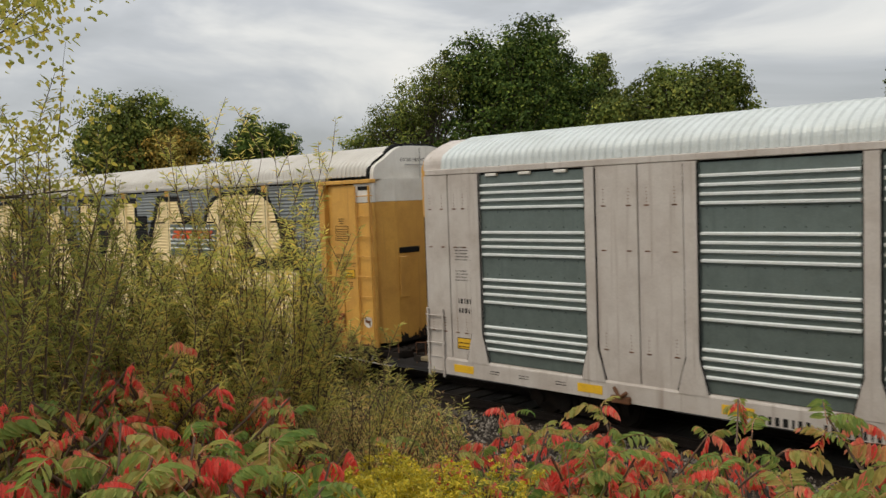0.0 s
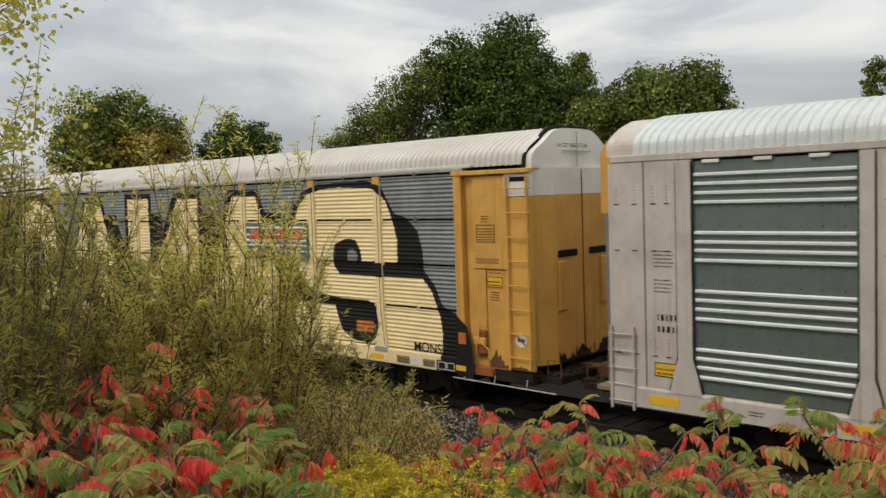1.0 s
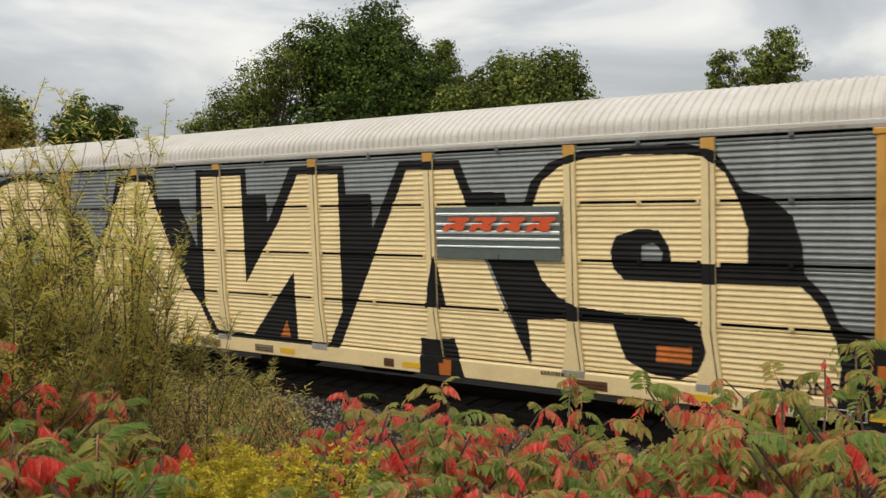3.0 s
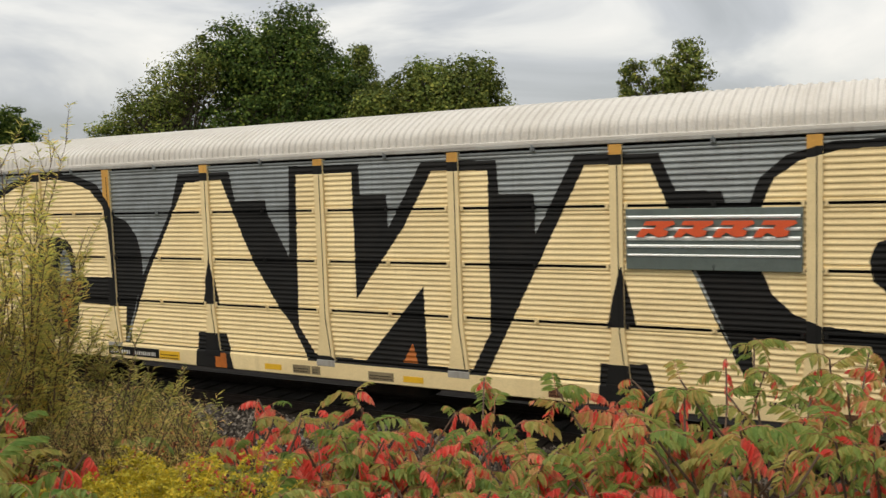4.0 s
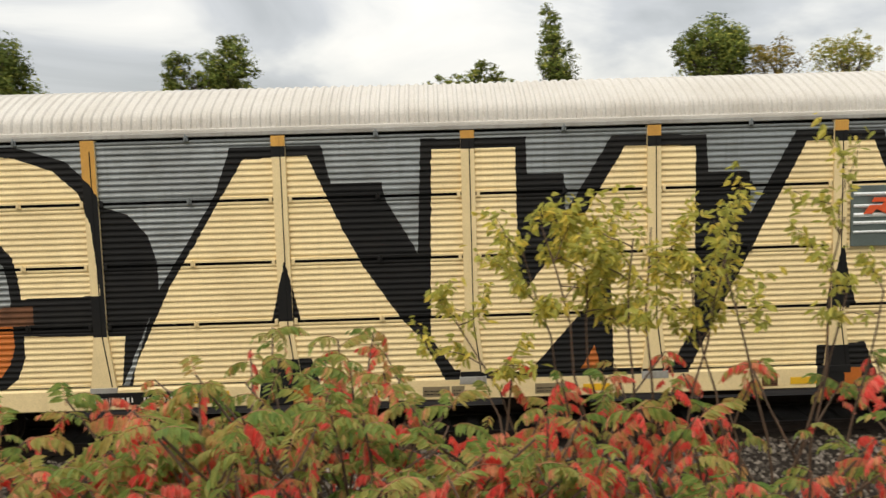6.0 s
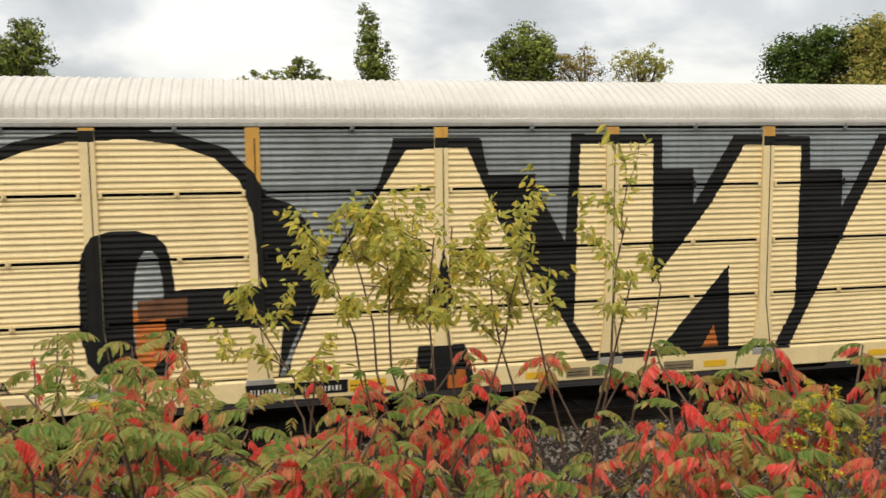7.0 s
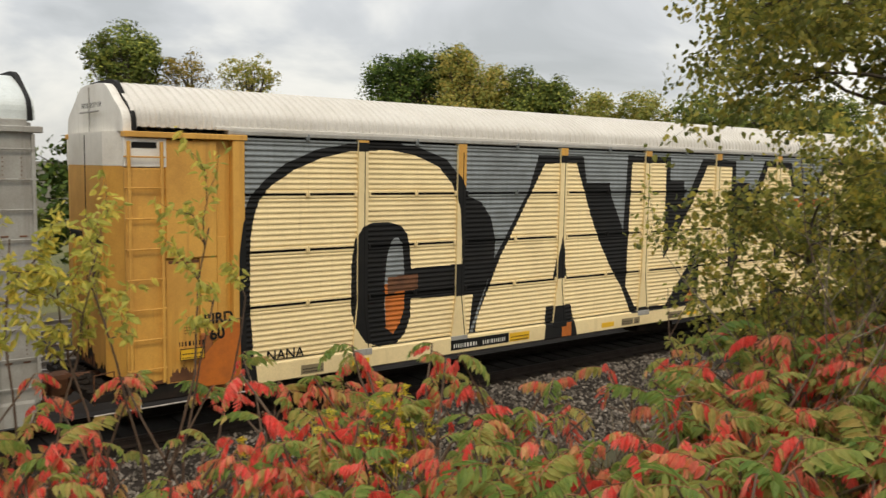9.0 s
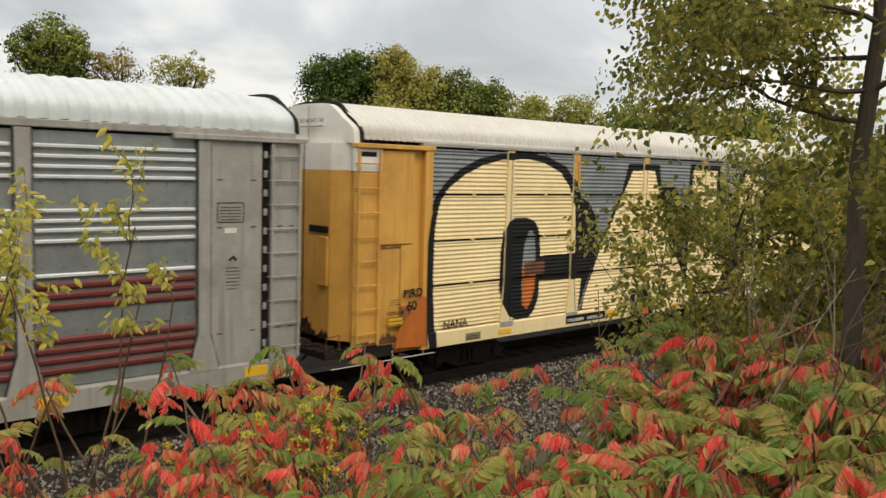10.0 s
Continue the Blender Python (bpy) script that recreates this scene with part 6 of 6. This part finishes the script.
grass(12000, 54, 44, 76, 5.6, 9.5, 0.3, 0.8, WEED, "thin yellow and russet weeds among the willows")
_r = random.Random(58)
for _i in range(17):
    willow(46.5 + 28 * (_i + _r.random()) / 17, _r.uniform(5.7, 7.6), _r.uniform(0.6, 1.05), 1.2, 18, "low weed with narrow yellowing leaves", 60 + _i, WEED, 34, 0.055, "tall_weed", "weeds on the bank")
dead_twigs(52, 130, PALETWIG, -58, 40)
dead_twigs(53, 170, TWIG, -52, 14)
dead_twigs(55, 14, PALETWIG, -69, -60, 1.9)
dead_twigs(56, 26, TWIG, -69, -59, 1.7)


# ---- trees behind the tracks ----
def far_tree(az, d, lobes, label, seed, leaf_mat, count, leaf=0.34, sparse=0.0, k=1.8):
    """lobes: bearing, elevation of the middle, half width and half height in degrees as seen from the bank; each is filled with clumps of leaves."""
    rng = np.random.default_rng(seed)
    r2 = random.Random(seed)
    d *= k
    x, y = -math.sin(radians(az)) * d, math.cos(radians(az)) * d
    foot = Vector((x, y, ground_z(x, y)))
    t = thing("background_tree", foot, label, "tree", "trees behind the tracks")
    one = d * math.tan(radians(1))
    limbs, P, Q = Shape(), [], []
    centres = []
    for b, el, hw, hh in lobes:
        c = Vector((-math.sin(radians(b)) * d, math.cos(radians(b)) * d, EYE + d * math.tan(radians(el)))) - foot
        centres.append((c, hw * one * 1.1, hh * one * 1.1, 0.3 if el < 2.7 and k > 1 else 1.0))
    total = sum(w * h for _, w, h, _ in centres)
    top = max(c.z for c, _, _, _ in centres) * 0.8
    trunk = [Vector((r2.uniform(-0.2, 0.2), r2.uniform(-0.2, 0.2), top * i / 6)) for i in range(7)]
    limbs.tube(trunk, [0.22 * k * (1 - 0.8 * i / 6) for i in range(7)], 8)
    for c, w, h, dense in centres:
        n = max(int(3.9 * dense * count * w * h / total), 60)
        subs = max(int(n / 34), 12)
        u = rng.normal(0, 1, (subs, 3))
        u /= np.linalg.norm(u, axis=1)[:, None]
        rad = rng.uniform(0.1, 1.12, subs)[:, None] ** 0.5
        sub = np.array(c) + u * rad * np.array([w, w * 0.8, h]) * 0.92
        size = rng.uniform(0.08, 0.34, subs) * min(w, h) + 0.12 * k
        for j in range(subs):
            if rng.random() < sparse:
                continue
            m = n // subs
            v = rng.normal(0, 1, (m, 3))
            v /= np.linalg.norm(v, axis=1)[:, None]
            far = np.where(rng.random(m) < 0.025, rng.uniform(1.0, 1.32, m), rng.random(m) ** 0.45)
            q = sub[j] + v * far[:, None] * size[j] * np.array([1.15, 1.15, 0.8])
            P.append(q)
            Q.append(v + 0.35 * u[j] + rng.normal(0, 0.38, (m, 3)))
            if j % 3 == 0:
                a = trunk[r2.randint(2, 6)]
                e = Vector(sub[j])
                limbs.tube([a, a.lerp(e, 0.5) + Vector((0, 0, 0.4)), e], [0.06 * k, 0.04 * k, 0.015 * k], 5, 0, False)
    P = np.concatenate(P)
    n = len(P)
    D = np.cross(np.concatenate(Q), rng.normal(0, 1, (n, 3)))
    N = np.concatenate(Q) + np.array([0, 0, 0.35])
    part("trunk", limbs, BARK, t, "dark trunk and limbs")
    L = rng.uniform(0.6, 1.3, n) * leaf * 0.56 * k
    part("crown", leaf_cloud(P, D, N, L, L * 0.7, "clump"), leaf_mat, t, kind="stuff")


def build_far_trees():
    far_tree(39, 55, [(39, 6.6, 4.6, 3.6), (37.9, 8.8, 2.4, 2.6), (41.8, 8.0, 2.2, 2.4), (36, 5.5, 3.0, 3.0), (40, 3.2, 6.0, 2.6), (39, 1.0, 6.0, 3.0)], "large dark green deciduous tree behind the train", 1, LEAF_DEEP, 19000, 0.36)
    far_tree(45.2, 54, [(47.3, 4.4, 2.2, 1.9), (45.4, 6.1, 1.9, 1.8), (43.8, 7.3, 1.6, 1.9), (49.2, 3.1, 1.6, 1.4), (46.5, 2.0, 4.2, 2.0)], "airy grey-green deciduous tree behind the train", 2, LEAF_MID, 8000, 0.26, 0.12)
    far_tree(33.6, 56, [(33.7, 6.2, 1.3, 2.6), (33.5, 8.0, 0.6, 0.9), (33.2, 3.5, 2.0, 2.0)], "pointed light green tree behind the train", 3, LEAF_MID, 3500, 0.28)
    far_tree(28.5, 50, [(28.3, 4.6, 3.4, 2.8), (26.2, 6.2, 1.7, 1.7), (29.4, 6.1, 2.0, 1.7), (32.2, 4.4, 2.4, 2.0), (25.4, 4.2, 1.9, 1.6), (28.5, 2.0, 5.0, 2.2)], "rounded green deciduous tree behind the train", 4, LEAF_MID, 11000, 0.34)
    far_tree(64.2, 52, [(64.2, 4.4, 2.6, 2.6), (62.8, 5.0, 2.4, 2.0), (60.6, 4.0, 1.8, 1.8), (66, 3.2, 1.6, 1.8), (63.5, 1.2, 3.5, 2.4)], "green and russet deciduous tree behind the train", 5, LEAF_MID, 8000, 0.32, 0.08)
    far_tree(61.6, 51, [(61.6, 3.2, 2.2, 1.6), (60.2, 2.6, 1.8, 1.6), (63.2, 2.6, 1.4, 1.4)], "russet autumn tree behind the train", 6, LEAF_RUSSET, 4000, 0.3)
    far_tree(55.6, 52, [(55.9, 3.6, 1.8, 2.1), (54.4, 3.4, 1.2, 1.5), (57.2, 3.0, 1.4, 1.6), (55.6, 1.2, 2.6, 2.0)], "dark green deciduous tree behind the train", 7, LEAF_DEEP, 5000, 0.3)
    far_tree(13.8, 60, [(12.4, 6.0, 1.3, 2.1), (13.9, 5.6, 0.9, 1.7), (15.9, 5.4, 1.0, 1.7), (14, 2.6, 3.0, 2.4)], "poplar with rounded green crown", 8, LEAF_MID, 5500, 0.32)
    far_tree(-2.6, 45, [(-3.6, 5.4, 1.2, 1.0), (-1.4, 4.8, 1.6, 0.7), (-5.0, 4.8, 0.8, 0.6), (-2.5, 2.6, 3.0, 2.2)], "low feathery green tree behind the train", 9, LEAF_MID, 3000, 0.26, 0.15)
    far_tree(-8.4, 56, [(-8.4, 6.2, 1.1, 1.6), (-8.1, 8.2, 0.75, 1.5), (-8.8, 4.4, 1.2, 1.6), (-8.4, 2.0, 1.6, 2.0)], "slender green poplar behind the train", 10, LEAF_MID, 3800, 0.26, 0.06)
    far_tree(-18.4, 56, [(-18.2, 6.6, 1.6, 1.8), (-16.9, 6.0, 1.0, 1.4), (-19.6, 6.0, 1.2, 1.6), (-18.4, 3.0, 2.6, 2.4)], "green deciduous tree behind the train", 11, LEAF_MID, 5500, 0.3)
    far_tree(-22.2, 56, [(-22.0, 5.6, 1.3, 1.5), (-21.2, 5.0, 1.2, 1.6), (-22.4, 2.6, 2.0, 2.0)], "thin brownish tree with few leaves", 12, LEAF_RUSSET, 1800, 0.24, 0.3)
    far_tree(-25.6, 55, [(-25.0, 5.6, 1.3, 1.2), (-26.7, 5.8, 0.9, 1.1), (-25.6, 3.0, 2.2, 2.2)], "pale olive tree with sparse leaves", 13, LEAF_OLIVE, 2400, 0.24, 0.2)
    far_tree(-36, 48, [(-34.8, 5.2, 1.8, 1.7), (-36.6, 5.6, 1.8, 1.7), (-38.8, 6.1, 1.5, 1.7), (-36, 2.5, 4.0, 2.5)], "dark green deciduous tree behind the train", 14, LEAF_DEEP, 8000, 0.28)
    far_tree(-39.5, 47, [(-39.2, 6.0, 1.6, 1.8), (-41.5, 5.0, 1.6, 1.5), (-40, 3.0, 3.0, 2.4)], "yellow-green deciduous tree behind the train", 15, LEAF_OLIVE, 5000, 0.26, 0.05)
    far_tree(-44.2, 47, [(-43.6, 4.6, 1.6, 1.8), (-45.6, 4.6, 1.4, 1.3), (-44.2, 2.2, 3.0, 2.2)], "olive deciduous tree behind the train", 16, LEAF_MID, 5000, 0.28)
    far_tree(-49, 47, [(-48, 3.4, 1.8, 1.6), (-51, 3.2, 2.0, 1.6), (-49.5, 1.5, 4.0, 2.0)], "olive deciduous tree behind the train", 17, LEAF_OLIVE, 4500, 0.28)
    far_tree(-57, 47, [(-55, 3.0, 2.4, 1.8), (-58.5, 2.8, 2.6, 1.8), (-62, 2.8, 2.6, 1.8)], "olive deciduous tree behind the train", 18, LEAF_MID, 4500, 0.3)
    r = random.Random(90)
    for i in range(17):
        b = -62 + i * 7.6
        d = r.uniform(38, 44)
        low = 1.6 if abs(b - 15) < 4 else 0
        mat = r.choice((LEAF_MID, LEAF_DEEP, LEAF_OLIVE, LEAF_MID))
        far_tree(b, d, [(b, -3.0 - low, 3.4, 3.8), (b + 2.8, -4.2 - low, 2.8, 3.2), (b - 2.8, -3.8 - low, 2.8, 3.4), (b + 1.0, r.uniform(-1.0, 0.6) - low, 2.6, 2.4)], "leafy green shrubs along the far tracks", 100 + i, mat, 600, 0.6, 0.0, 1.0)


build_far_trees()


# ---- what moves ----
def motions():
    for root, org, turning in (PAINTED, GREY, SILVER):
        walk(root, [(t, pose(org[0] + x, org[1], org[2])) for t, x in ROLL])
        for ob, (x, y, z) in turning:
            rows = []
            for i in range(101):
                t = i / 10
                d = float(np.interp(t, [r[0] for r in ROLL], [r[1] for r in ROLL]))
                rows.append((t, pose(x, y, z, 0, math.degrees(d / 0.41) % 360, 0)))
            walk(ob, rows)


motions()
